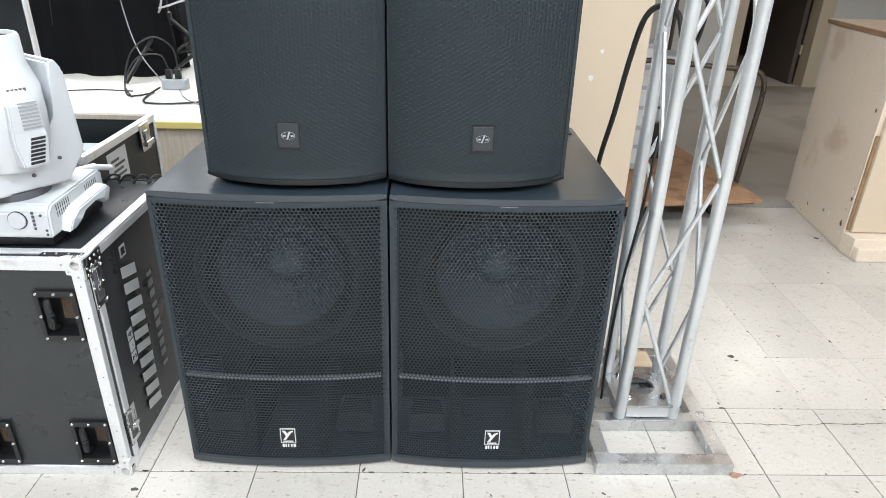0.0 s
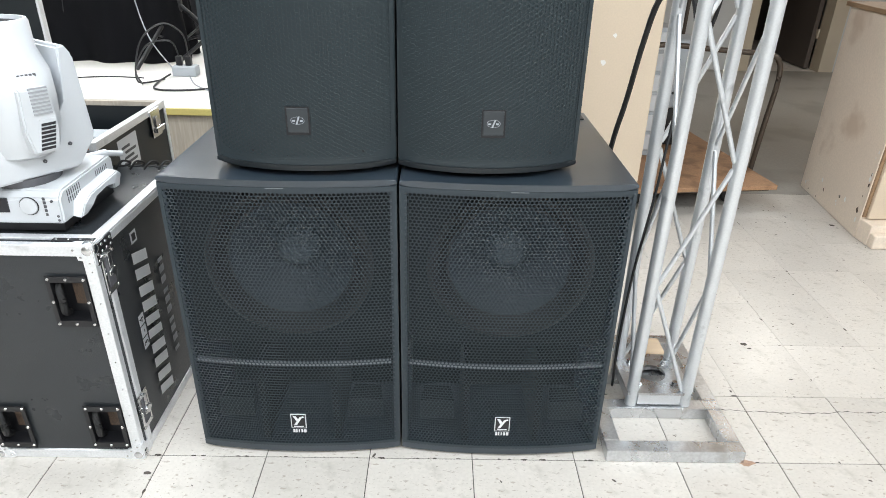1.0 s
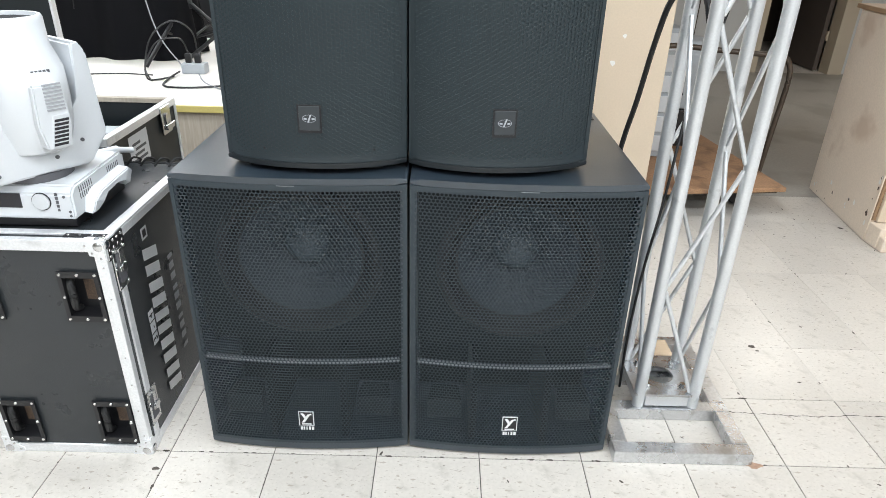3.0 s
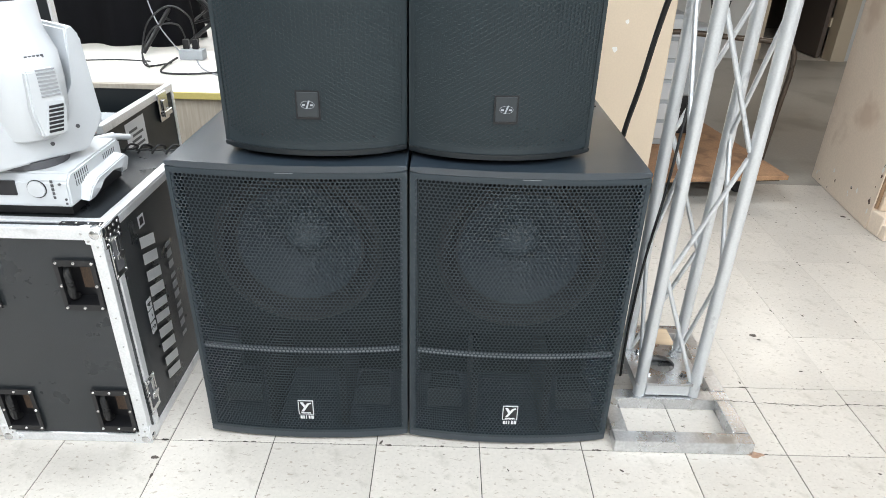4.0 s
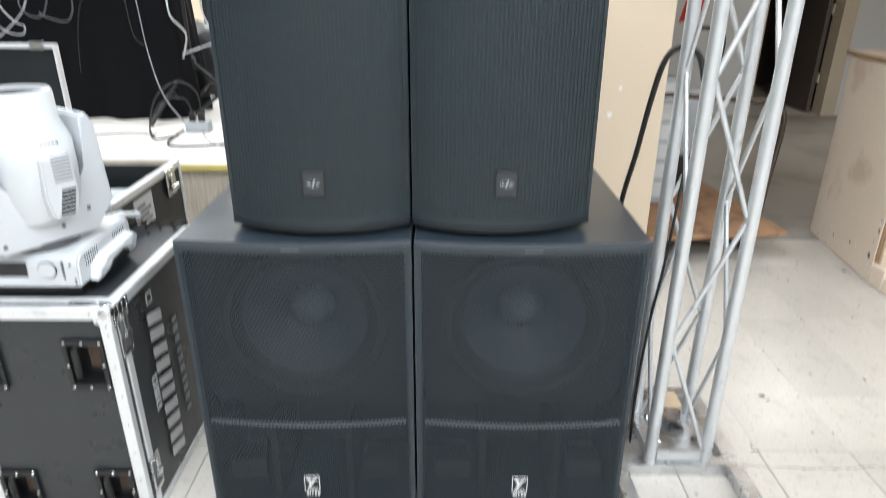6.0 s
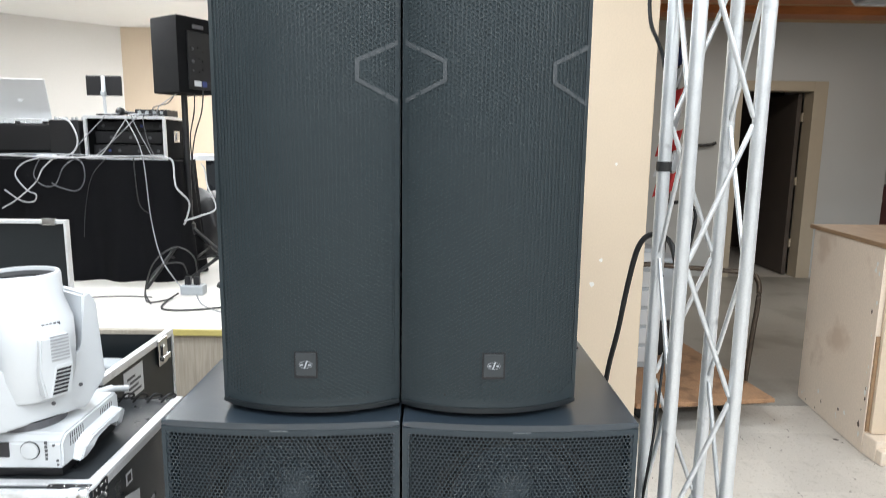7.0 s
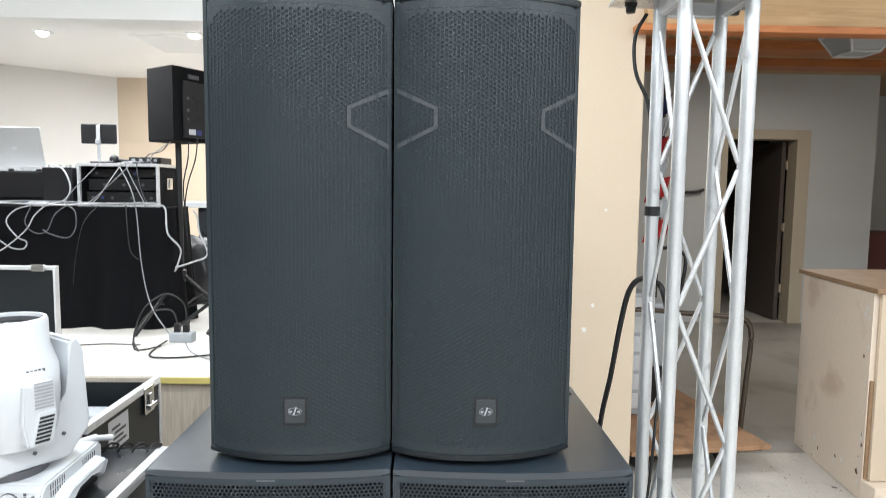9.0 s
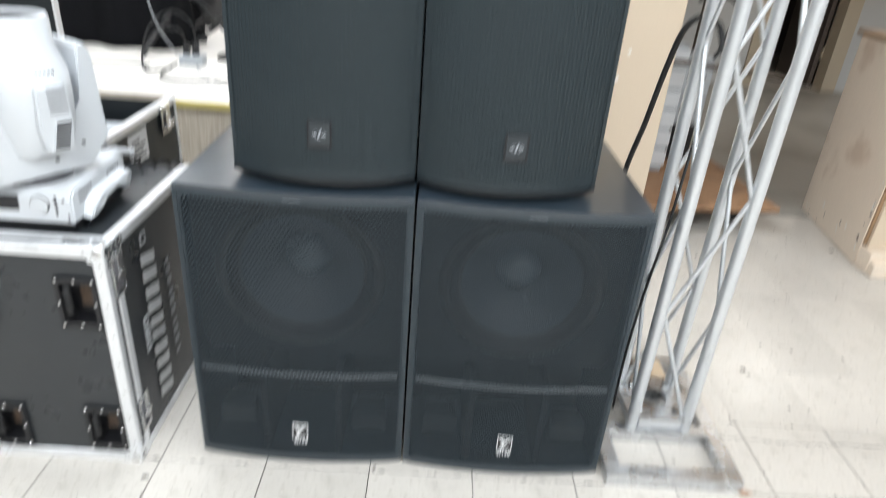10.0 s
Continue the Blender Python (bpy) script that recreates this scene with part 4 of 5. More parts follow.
for k in range(5):
    part("mark_bar", boxed(B1 - 0.042, B1 - 0.036, BY0 - 0.0035, BY0 - 0.001, 0.046 + k * 0.0105, 0.053 + k * 0.0105), M_GREYSLOT, body)
for bx, bz in ((B1 - 0.012, 0.045), (B1 - 0.02, 0.085), (B1 - 0.012, 0.034)):
    part("screw", lathe(bmesh.new(), [(0.0004, -0.003), (0.0035, -0.003), (0.0035, 0.0)], 8, "y", (bx, BY0 - 0.001, bz)), M_GREYSLOT, body)

# yoke and head share a turned frame
A = radians(54)
FR = Matrix.Translation((-0.228, 0.160, 0.0)) @ Matrix.Rotation(A, 4, "Z")


def turned(name, bm, mat, parent, label="", smooth=False):
    ob = part(name, bm, mat, parent, label, smooth)
    ob.matrix_local = FR
    return ob


def slab(poly, y0, y1, bevel=0.006):
    """A plate with its outline in x and z."""
    bm = bmesh.new()
    a = [bm.verts.new((x, y0, z)) for x, z in poly]
    b = [bm.verts.new((x, y1, z)) for x, z in poly]
    n = len(poly)
    fs = [bm.faces.new(a), bm.faces.new(b)] + [bm.faces.new((a[i], a[(i + 1) % n], b[(i + 1) % n], b[i])) for i in range(n)]
    bmesh.ops.bevel(bm, geom=list({e for f in fs for e in f.edges}), offset=bevel, segments=2, affect="EDGES")
    return bm


yoke = turned("yoke", slab([(-0.130, 0.125), (-0.162, 0.20), (-0.160, 0.41), (-0.140, 0.435), (-0.112, 0.435), (-0.106, 0.30), (-0.060, 0.225), (0.060, 0.225), (0.106, 0.30), (0.112, 0.435), (0.130, 0.44), (0.148, 0.41), (0.160, 0.20), (0.105, 0.128)], -0.075, 0.075), M_WHITE, mh, "white plastic yoke with two arms", True)
part("turntable", lathe(bmesh.new(), [(0.0005, 0.106), (0.08, 0.108), (0.08, 0.128), (0.0005, 0.128)], 32, "z", (-0.228, 0.160, 0)), M_GREYSLOT, mh)
for sx, sz in ((0.02, 0.165), (0.09, 0.195), (-0.12, 0.15)):
    ob = part("screw", lathe(bmesh.new(), [(0.0004, -0.004), (0.005, -0.004), (0.005, 0.0)], 10, "y", (sx, -0.0745, sz)), M_GREYSLOT, yoke)
bm = bmesh.new()
prof = ((0.045, 0.170), (0.078, 0.190), (0.093, 0.255), (0.097, 0.32), (0.096, 0.385), (0.092, 0.435), (0.091, 0.495), (0.087, 0.503), (0.080, 0.503), (0.078, 0.485))
rings = []
for r, z in prof:
    ring = []
    for i in range(24):
        a = 2 * math.pi * i / 24
        sq = 1.0 + (0.10 * abs(math.sin(2 * a)) ** 2 if z < 0.40 else 0.0)
        front = 1.35 if z < 0.40 else 1.0
        x, y = r * math.cos(a) * sq, r * math.sin(a) * sq * front
        ring.append(bm.verts.new((x, y, z)))
    rings.append(ring)
for a, b in zip(rings, rings[1:]):
    for i in range(24):
        bm.faces.new((a[i], a[(i + 1) % 24], b[(i + 1) % 24], b[i]))
bm.faces.new(rings[0][::-1])
hd = turned("head", bm, M_WHITE, mh, "white lamp head tilted upward", True)
part("lens_ring", lathe(bmesh.new(), [(0.0795, 0.494), (0.06, 0.486), (0.0580, 0.478)], 32, "z"), M_BLACK, hd)
part("lens", lathe(bmesh.new(), [(0.0582, 0.479), (0.03, 0.488), (0.0005, 0.491)], 32, "z"), M_DARKGLASS, hd, "dark glass lens", True)
# raised service panel with slots
part("panel", slab([(-0.022, 0.205), (0.036, 0.205), (0.046, 0.265), (0.042, 0.36), (-0.026, 0.36), (-0.032, 0.265)], -0.146, -0.09, 0.004), M_WHITE, hd, smooth=True)
for k in range(8):
    part("slot", boxed(-0.004, 0.038, -0.148, -0.145, 0.298 + k * 0.0085, 0.3022 + k * 0.0085), M_SLOTPALE, hd)
part("vent_frame", slab([(-0.013, 0.209), (0.026, 0.209), (0.043, 0.287), (0.004, 0.287)], -0.1485, -0.145, 0.001), M_WHITE, hd)
for k in range(7):
    lean = 0.0022 * k
    part("vent_slot", slab([(-0.009 + lean, 0.2145 + k * 0.0095), (0.024 + lean, 0.2145 + k * 0.0095), (0.0255 + lean, 0.2205 + k * 0.0095), (-0.0075 + lean, 0.2205 + k * 0.0095)], -0.1505, -0.148, 0.0004), M_DARKGLASS, hd)
for k in range(5):
    part("mark_bar", boxed(-0.012 + k * 0.009, -0.006 + k * 0.009, -0.128, -0.118, 0.383, 0.390), M_GREYSLOT, hd)

# ---- open trunk behind ----
trunk = thing("open_trunk", "open black flight trunk with aluminium edges and lid raised", "flight case", (-0.95, 0.0, 0.0))
part("side_panel", boxed(-0.012, 0.0, 0.47, 1.0, 0.0, 0.80), M_CAPTOP, trunk)
part("back_panel", boxed(-1.0, -0.012, 0.988, 1.0, 0.0, 0.80), M_CAPTOP, trunk)
part("front_panel", boxed(-1.0, -0.012, 0.62, 0.632, 0.0, 0.66), M_CAPTOP, trunk)
part("bottom", boxed(-1.0, -0.012, 0.632, 0.988, 0.0, 0.02), M_CAPTOP, trunk)
part("side_panel", boxed(-1.012, -1.0, 0.62, 1.0, 0.0, 0.80), M_CAPTOP, trunk)
part("edge_strip", boxed(-0.018, 0.006, 0.46, 1.002, 0.78, 0.806, bevel=0.002), M_ALU, trunk, "aluminium edge strip")
part("edge_strip", boxed(-1.012, -0.018, 0.982, 1.006, 0.785, 0.804, bevel=0.002), M_PLY, trunk, "worn wooden rim")
part("edge_strip", boxed(-0.014, 0.005, 0.992, 1.008, 0.0, 0.78, bevel=0.002), M_ALU, trunk)
tl = part("trunk_latch", boxed(0.004, 0.012, 0.85, 0.93, 0.70, 0.80, bevel=0.003), M_CHROME, trunk, "chrome butterfly latch")
part("latch_wing", boxed(0.012, 0.022, 0.87, 0.935, 0.715, 0.735, bevel=0.002), M_CHROME, tl)
part("latch_wing", boxed(0.010, 0.018, 0.875, 0.895, 0.73, 0.775, bevel=0.002), M_CHROME, tl)
lid = part("lid", boxed(-1.3, -0.385, 1.006, 1.020, 0.80, 1.215), M_CAPTOP, trunk, "raised black lid with aluminium rim")
part("lid_rim", boxed(-1.3, -0.376, 0.995, 1.024, 1.214, 1.228, bevel=0.002), M_ALU, lid)
part("lid_rim", boxed(-0.385, -0.376, 0.995, 1.024, 0.80, 1.214, bevel=0.002), M_ALU, lid)
part("lid_catch", boxed(-0.46, -0.41, 0.986, 0.996, 1.21, 1.236, bevel=0.002), M_CHROME, lid)
part("tray", boxed(-0.42, -0.10, 0.70, 0.96, 0.55, 0.66, bevel=0.01), M_BLACK, trunk)
part("sticker", boxed(0.0, 0.001, 0.60, 0.74, 0.66, 0.765), M_WHITE, trunk, "white paper sticker with grey marks")
for k, (a, b) in enumerate(((0.62, 0.72), (0.63, 0.70), (0.64, 0.72), (0.62, 0.68))):
    part("sticker_bar", boxed(0.001, 0.0015, a, b, 0.675 + k * 0.018, 0.684 + k * 0.018), M_GREYSLOT, trunk)
tool = part("tool_case", boxed(-0.36, -0.14, 0.80, 0.90, 0.66, 0.72, bevel=0.008), M_GREYBOX, trunk)
part("tool", boxed(-0.26, -0.18, 0.794, 0.801, 0.672, 0.705, bevel=0.002), M_ORANGEP, tool, "orange plastic tool")
for k in range(4):
    cx = -0.93 + k * 0.045
    cable("cable_loop", [(cx, 0.52, CH + 0.006), (cx + 0.02, 0.53, CH + 0.03), (cx + 0.035, 0.55, CH + 0.02), (cx + 0.02, 0.56, CH + 0.006), (cx - 0.02, 0.55, CH + 0.006)], 0.0035, M_CABLE, "small black cable loop lying on the flight case")
pc = part("plug_connector", tube(tube(bmesh.new(), (-0.175, 0.345, 0.100), (-0.14, 0.40, 0.098), 0.013, 14), (-0.14, 0.40, 0.098), (-0.115, 0.44, 0.085), 0.009, 12), M_WHITE, mh, "white cable plug", True)

# ---- dolly with a plywood deck ----
dolly = thing("platform_dolly", "flat dolly with worn plywood deck and dark tube handle", "dolly", (1.96, 1.87, 0.0), 7.0)
part("deck", boxed(-0.80, 0.0, 0.0, 1.10, 0.155, 0.180, bevel=0.003), M_PLYDOLLY, dolly, "worn reddish plywood deck")
part("deck_frame", boxed(-0.76, -0.02, 0.04, 1.06, 0.135, 0.155), M_TUBE, dolly)
for wx in (-0.66, -0.14):
    for wy in (0.22, 0.90):
        c = part("caster", lathe(bmesh.new(), [(0.0005, -0.016), (0.05, -0.016), (0.058, -0.008), (0.058, 0.008), (0.05, 0.016), (0.0005, 0.016)], 20, "y", (wx, wy, 0.058)), M_RUBBER, dolly, "black rubber caster", True)
        part("fork", boxed(wx - 0.02, wx + 0.02, wy - 0.026, wy + 0.026, 0.10, 0.135), M_TUBE, c)
bm = sweep(bmesh.new(), smooth_line([(0.012, 0.30, 0.13), (0.035, 0.30, 0.45), (0.052, 0.30, 0.68), (0.040, 0.31, 0.78), (-0.03, 0.32, 0.82), (-0.35, 0.36, 0.845), (-0.62, 0.40, 0.86), (-0.72, 0.41, 0.80), (-0.74, 0.41, 0.6), (-0.74, 0.41, 0.17)], 6), 0.015, 12)
part("handle", bm, M_TUBE, dolly, "dark bent steel handle", True)

# ---- things behind the truss ----
unit = thing("drawer_unit", "white plastic slatted drawer unit on the dolly", "storage", (1.34, 2.35, 0.181))
part("frame", boxed(-0.09, 0.09, 0, 0.35, 0.0, 0.75, bevel=0.006), M_GREYBOX, unit)
for k in range(6):
    part("drawer", boxed(-0.085, 0.10, -0.012, 0.0, 0.04 + k * 0.118, 0.135 + k * 0.118, bevel=0.004), M_WHITE, unit)
mach = thing("grey_machine", "grey moulded plastic machine housing on the dolly", "machine", (1.60, 2.55, 0.181))
part("housing", prism(bmesh.new(), [(-0.10, 0.0), (0.08, 0.0), (0.10, 0.12), (0.06, 0.24), (-0.08, 0.24)], 0.24, 0.66, bevel=0.03, seg=3), M_GREYBOX, mach, smooth=True)
part("pedestal", boxed(-0.07, 0.07, 0.03, 0.2, 0.0, 0.24, bevel=0.01), M_BLACK, mach)
part("grip", sweep(bmesh.new(), smooth_line([(0.06, 0.05, 0.62), (0.12, 0.06, 0.72), (0.16, 0.10, 0.95), (0.05, 0.14, 1.0), (-0.05, 0.14, 0.96)], 5), 0.012, 8), M_BLACK, mach, smooth=True)
for k in range(4):
    part("bolt", lathe(bmesh.new(), [(0.0004, -0.004), (0.009, -0.004), (0.009, 0.002)], 10, "y", (-0.06 + 0.1 * (k % 2), 0.0, 0.34 + 0.2 * (k // 2))), M_BLACK, mach)
flag = thing("flag", "rolled red and white striped flag on a dark pole", "flag", (1.64, 2.85, 0.0))
part("pole", tube(bmesh.new(), (0, 0, 0.03), (0.02, 0, 2.35), 0.012, 12), M_TUBE, flag, smooth=True)
part("stand", lathe(bmesh.new(), [(0.0005, 0), (0.14, 0.0), (0.13, 0.02), (0.03, 0.04), (0.02, 0.1), (0.0005, 0.1)], 28, "z"), M_TUBE, flag, smooth=True)
for k in range(7):
    bm = bmesh.new()
    z0 = 1.20 + k * 0.135
    n, rows = 14, []
    for q in range(3):
        rows.append([bm.verts.new((-0.03 + 0.14 * (i / (n - 1) - 0.5) * (1.1 - 0.06 * k) + 0.03 * q / 2, -0.03 + 0.02 * math.sin(i * 1.3 + k), z0 + 0.132 * q / 2 + 0.05 * (i / (n - 1)))) for i in range(n)])
    for a, b in zip(rows, rows[1:]):
        for i in range(n - 1):
            bm.faces.new((a[i], a[i + 1], b[i + 1], b[i]))
    r = bmesh.ops.extrude_face_region(bm, geom=bm.faces[:])
    bmesh.ops.translate(bm, verts=[v for v in r["geom"] if isinstance(v, bmesh.types.BMVert)], vec=(0, 0.006, 0))
    part("stripe", bm, M_BLUE if k == 6 else (M_RED if k % 2 == 0 else M_WHITE), flag, "blue cloth" if k == 6 else ("red cloth stripe" if k % 2 == 0 else "white cloth stripe"))
hook = thing("wall_hook", "black metal hook on the grey wall", "hook", (3.22, FAR_Y, 1.57))
part("arm", sweep(bmesh.new(), smooth_line([(-0.16, -0.02, -0.01), (-0.05, -0.05, -0.012), (0.06, -0.05, 0.0), (0.12, -0.05, 0.02)], 5), 0.018, 8), M_BLACK, hook, smooth=True)
part("mount", boxed(-0.17, -0.13, -0.03, 0.0, -0.04, 0.03, bevel=0.004), M_BLACK, hook)
lampx = thing("ceiling_lamp", "white square tapered ceiling lamp with glass sides", "ceiling lamp", (3.10, 3.1, 0.035))
bm = bmesh.new()
top = [(-0.17, -0.17), (0.17, -0.17), (0.17, 0.17), (-0.17, 0.17)]
bot = [(-0.10, -0.10), (0.10, -0.10), (0.10, 0.10), (-0.10, 0.10)]
a = [bm.verts.new((x, y, 2.635)) for x, y in top]
b = [bm.verts.new((x, y, 2.50)) for x, y in bot]
for i in range(4):
    bm.faces.new((a[i], a[(i + 1) % 4], b[(i + 1) % 4], b[i]))
bm.faces.new(b), bm.faces.new(a[::-1])
part("glass", bm, M_GREYBOX, lampx, "frosted grey glass")
for i in range(4):
    j = (i + 1) % 4
    part("rib", tube(bmesh.new(), (*top[i], 2.635), (*bot[i], 2.497), 0.010, 6), M_WHITE, lampx)
    part("rim", tube(bmesh.new(), (*top[i], 2.637), (*top[j], 2.637), 0.013, 6), M_WHITE, lampx)
    part("rim", tube(bmesh.new(), (*bot[i], 2.497), (*bot[j], 2.497), 0.010, 6), M_WHITE, lampx)
part("stem", boxed(-0.05, 0.05, -0.05, 0.05, 2.64, 2.915), M_WHITE, lampx)
cab = thing("maroon_cabinet", "dark maroon cabinet against the far wall", "cabinet", (5.75, 6.6, 0.0))
part("body", boxed(-0.22, 0.6, 0, 0.5, 0, 1.08, bevel=0.005), M_MAROON, cab)
part("knob", lathe(bmesh.new(), [(0.0005, -0.03), (0.02, -0.02), (0.012, 0.0)], 12, "y", (-0.02, 0, 0.9)), M_CHROME, cab)
part("door", boxed(-0.2, 0.2, -0.015, 0, 0.05, 1.04, bevel=0.004), M_MAROON, cab)

# ---- on the stage ----
SZ = 0.58
table = thing("folding_table", "long folding table hidden under a black cloth on the stage", "table", (0, 0, 0))
part("tabletop", boxed(-4.6, -1.74, 2.92, 3.41, 1.360, 1.390), M_BLACK, table)
for lx in (-4.5, -1.85):
    for ly in (3.0, 3.34):
        part("leg", tube(bmesh.new(), (lx, ly, SZ), (lx, ly, 1.360), 0.014, 8), M_TUBE, table)
bm = bmesh.new()
rows = []
path = [(-4.7 + 3.02 * i / 120, 2.90) for i in range(121)] + [(-1.68 + 0.045 * math.sin(a), 2.945 - 0.045 * math.cos(a)) for a in (0.4, 0.8, 1.2)] + [(-1.635 - 0.075 * i / 26, 2.96 + 0.46 * i / 26) for i in range(27)]
for q in range(9):
    h = q / 8
    row = []
    for i, (x, y) in enumerate(path):
        w = (1 - h) * 0.030 * (math.sin(i * 0.55) + 0.6 * math.sin(i * 0.23 + 1.3)) + (1 - h) * 0.05
        dx, dy = (0.0, -w) if i < 121 else ((w, 0.0) if i > 123 else (w * 0.7, -w * 0.7))
        row.append(bm.verts.new((x + dx, y + dy, SZ + 0.006 + h * 0.811)))
    rows.append(row)
for a, b in zip(rows, rows[1:]):
    for i in range(len(path) - 1):
        bm.faces.new((a[i], a[i + 1], b[i + 1], b[i]))
back = [bm.verts.new((min(x, -1.71), 3.43, SZ + 0.817)) for x, y in path]
for i in range(len(path) - 1):
    if i < 122:
        bm.faces.new((rows[-1][i], rows[-1][i + 1], back[i + 1], back[i]))
cloth = part("tablecloth", bm, M_CLOTH, smooth=True)
tagged(cloth, "black tablecloth hanging in soft folds to the stage", "tablecloth")
TZ = SZ + 0.819

kb = thing("keyboard_synth", "black keyboard synthesizer on the black tablecloth", "keyboard", (-2.95, 3.02, TZ))
part("body", boxed(-0.60, 0.52, 0, 0.35, 0.05, 0.235, bevel=0.01), M_BLACK, kb)
part("rest", boxed(-0.55, 0.45, 0.05, 0.3, 0.0, 0.05), M_RUBBER, kb)
for k in range(26):
    part("key", boxed(-0.56 + k * 0.037, -0.56 + k * 0.037 + 0.033, 0.004, 0.10, 0.236, 0.25, bevel=0.002), M_WHITE if k % 5 else M_BLACK, kb)
lap = thing("laptop", "silver laptop with its lid open on the keyboard", "laptop", (-2.78, 3.14, TZ + 0.251))
part("base", boxed(-0.19, 0.19, 0.0, 0.24, 0, 0.016, bevel=0.004), M_LAPTOP, lap)
bm = boxed(-0.19, 0.19, -0.004, 0.004, 0.0, 0.275, bevel=0.003)
bmesh.ops.rotate(bm, verts=bm.verts[:], matrix=Matrix.Rotation(radians(12), 3, "X"))
bmesh.ops.translate(bm, verts=bm.verts[:], vec=(0, 0.012, 0.017))
part("lid", bm, M_LAPTOP, lap, "silver lid seen from behind")
part("lid_mark", lathe(bmesh.new(), [(0.0005, -0.001), (0.018, -0.001), (0.018, 0.001)], 16, "y", (0, -0.02, 0.15)), M_WHITE, lap)

rack = thing("rack_case", "black rack case with aluminium edges and open front on the table", "flight case", (-2.02, 2.99, TZ))
part("shell", boxed(-0.27, 0.27, 0.02, 0.42, 0.0, 0.012), M_CLOTHBLACK, rack)
part("shell", boxed(-0.27, 0.27, 0.02, 0.42, 0.278, 0.290), M_CLOTHBLACK, rack)
part("shell", boxed(-0.27, -0.258, 0.02, 0.42, 0.012, 0.278), M_CLOTHBLACK, rack)
part("shell", boxed(0.258, 0.27, 0.02, 0.42, 0.012, 0.278), M_CLOTHBLACK, rack)
part("back", boxed(-0.258, 0.258, 0.40, 0.42, 0.012, 0.278), M_CLOTHBLACK, rack)
for a in ((-0.275, 0.275, 0.0, 0.022, 0.274, 0.295), (-0.275, -0.255, 0.0, 0.022, 0.0, 0.274), (0.255, 0.275, 0.0, 0.022, 0.0, 0.274), (0.255, 0.276, 0.022, 0.42, 0.275, 0.295), (0.262, 0.276, 0.40, 0.425, 0, 0.275), (-0.255, 0.255, 0.0, 0.022, 0.0, 0.012)):
    part("edge_strip", boxed(*a, bevel=0.002), M_ALU, rack)
for k, (z0, z1) in enumerate(((0.02, 0.10), (0.11, 0.19), (0.20, 0.26))):
    u = part("rack_unit", boxed(-0.245, 0.245, 0.06 + 0.03 * k, 0.38, z0, z1, bevel=0.003), M_BLACK, rack)
    for q in range(7):
        part("socket", lathe(bmesh.new(), [(0.0005, -0.004), (0.011, -0.004), (0.011, 0.0)], 10, "y", (-0.2 + q * 0.066, 0.06 + 0.03 * k, (z0 + z1) / 2)), M_BLUE if (q, k) in ((4, 2), (1, 0)) else (M_GREYSLOT, M_RUBBER)[(q + k) % 2], u)
lp = part("rack_latch", boxed(0.270, 0.277, 0.14, 0.24, 0.12, 0.20, bevel=0.002), M_CHROME, rack, "chrome latch")
part("latch_wing", boxed(0.277, 0.285, 0.17, 0.21, 0.13, 0.17, bevel=0.002), M_CHROME, lp)
part("latch_wing", boxed(0.277, 0.283, 0.18, 0.20, 0.165, 0.195, bevel=0.002), M_CHROME, lp)

tab = thing("tablet_stand", "dark tablet clamped on a small white stand", "tablet", (-2.20, 3.12, TZ + 0.297))
part("tablet", boxed(-0.122, 0.122, -0.006, 0.006, 0.135, 0.27, bevel=0.006), M_BLACK, tab, "dark tablet")
part("clamp", boxed(-0.014, 0.014, -0.016, -0.006, 0.16, 0.265, bevel=0.004), M_WHITE, tab)
part("post", tube(bmesh.new(), (0, -0.005, 0.0), (0, -0.012, 0.17), 0.011, 10), M_WHITE, tab, smooth=True)
part("joint", boxed(-0.016, 0.016, -0.03, 0.0, 0.13, 0.165, bevel=0.005), M_GREYBOX, tab)
part("foot", boxed(-0.05, 0.05, -0.04, 0.05, 0.0, 0.012, bevel=0.003), M_BLACK, tab)
mic = part("microphone_head", bmesh.new(), M_BLACK)
bm = bmesh.new()
bmesh.ops.create_uvsphere(bm, u_segments=16, v_segments=10, radius=0.032, matrix=Matrix.Translation((-2.09, 3.10, TZ + 0.324)))
tube(bm, (-2.07, 3.10, TZ + 0.32), (-1.95, 3.12, TZ + 0.306), 0.014, 10)
mic.data = finish(bm, "microphone", M_BLACK, True)
mic.name = "microphone"
tagged(mic, "black microphone with round grille lying on the rack case", "microphone")

mon = thing("monitor_speaker", "black loudspeaker seen from behind on a tripod stand", "speaker", (-1.63, 3.05, SZ))
mbox = part("cabinet", prism(bmesh.new(), [(-0.155, -0.125), (0.125, -0.155), (0.155, 0.125), (-0.11, 0.155)], 1.262, 1.752, bevel=0.008), M_CLOTHBLACK, mon)
mbox.matrix_local = Matrix.Rotation(radians(64), 4, "Z")
part("amplifier_plate", boxed(-0.09, 0.10, -0.152, -0.140, 1.29, 1.66, bevel=0.003), M_BLACK, mbox, "black amplifier plate with sockets")
for k in range(9):
    part("socket", lathe(bmesh.new(), [(0.0005, -0.006), (0.006 + 0.002 * (k % 4), -0.006), (0.006 + 0.002 * (k % 4), 0.0)], 10, "y", (-0.055 + (k % 3) * 0.048 + 0.009 * math.sin(k * 2.1), -0.152, 1.41 + (k // 3) * 0.07 + 0.012 * math.sin(k * 3.7))), (M_GREYSLOT, M_RUBBER, M_GREYBOX)[(k * k) % 3], mbox)
part("label", boxed(-0.05, 0.01, -0.154, -0.152, 1.31, 1.345), M_WHITE, mbox)
part("label", boxed(0.02, 0.06, -0.154, -0.152, 1.31, 1.345), M_BLUE, mbox)
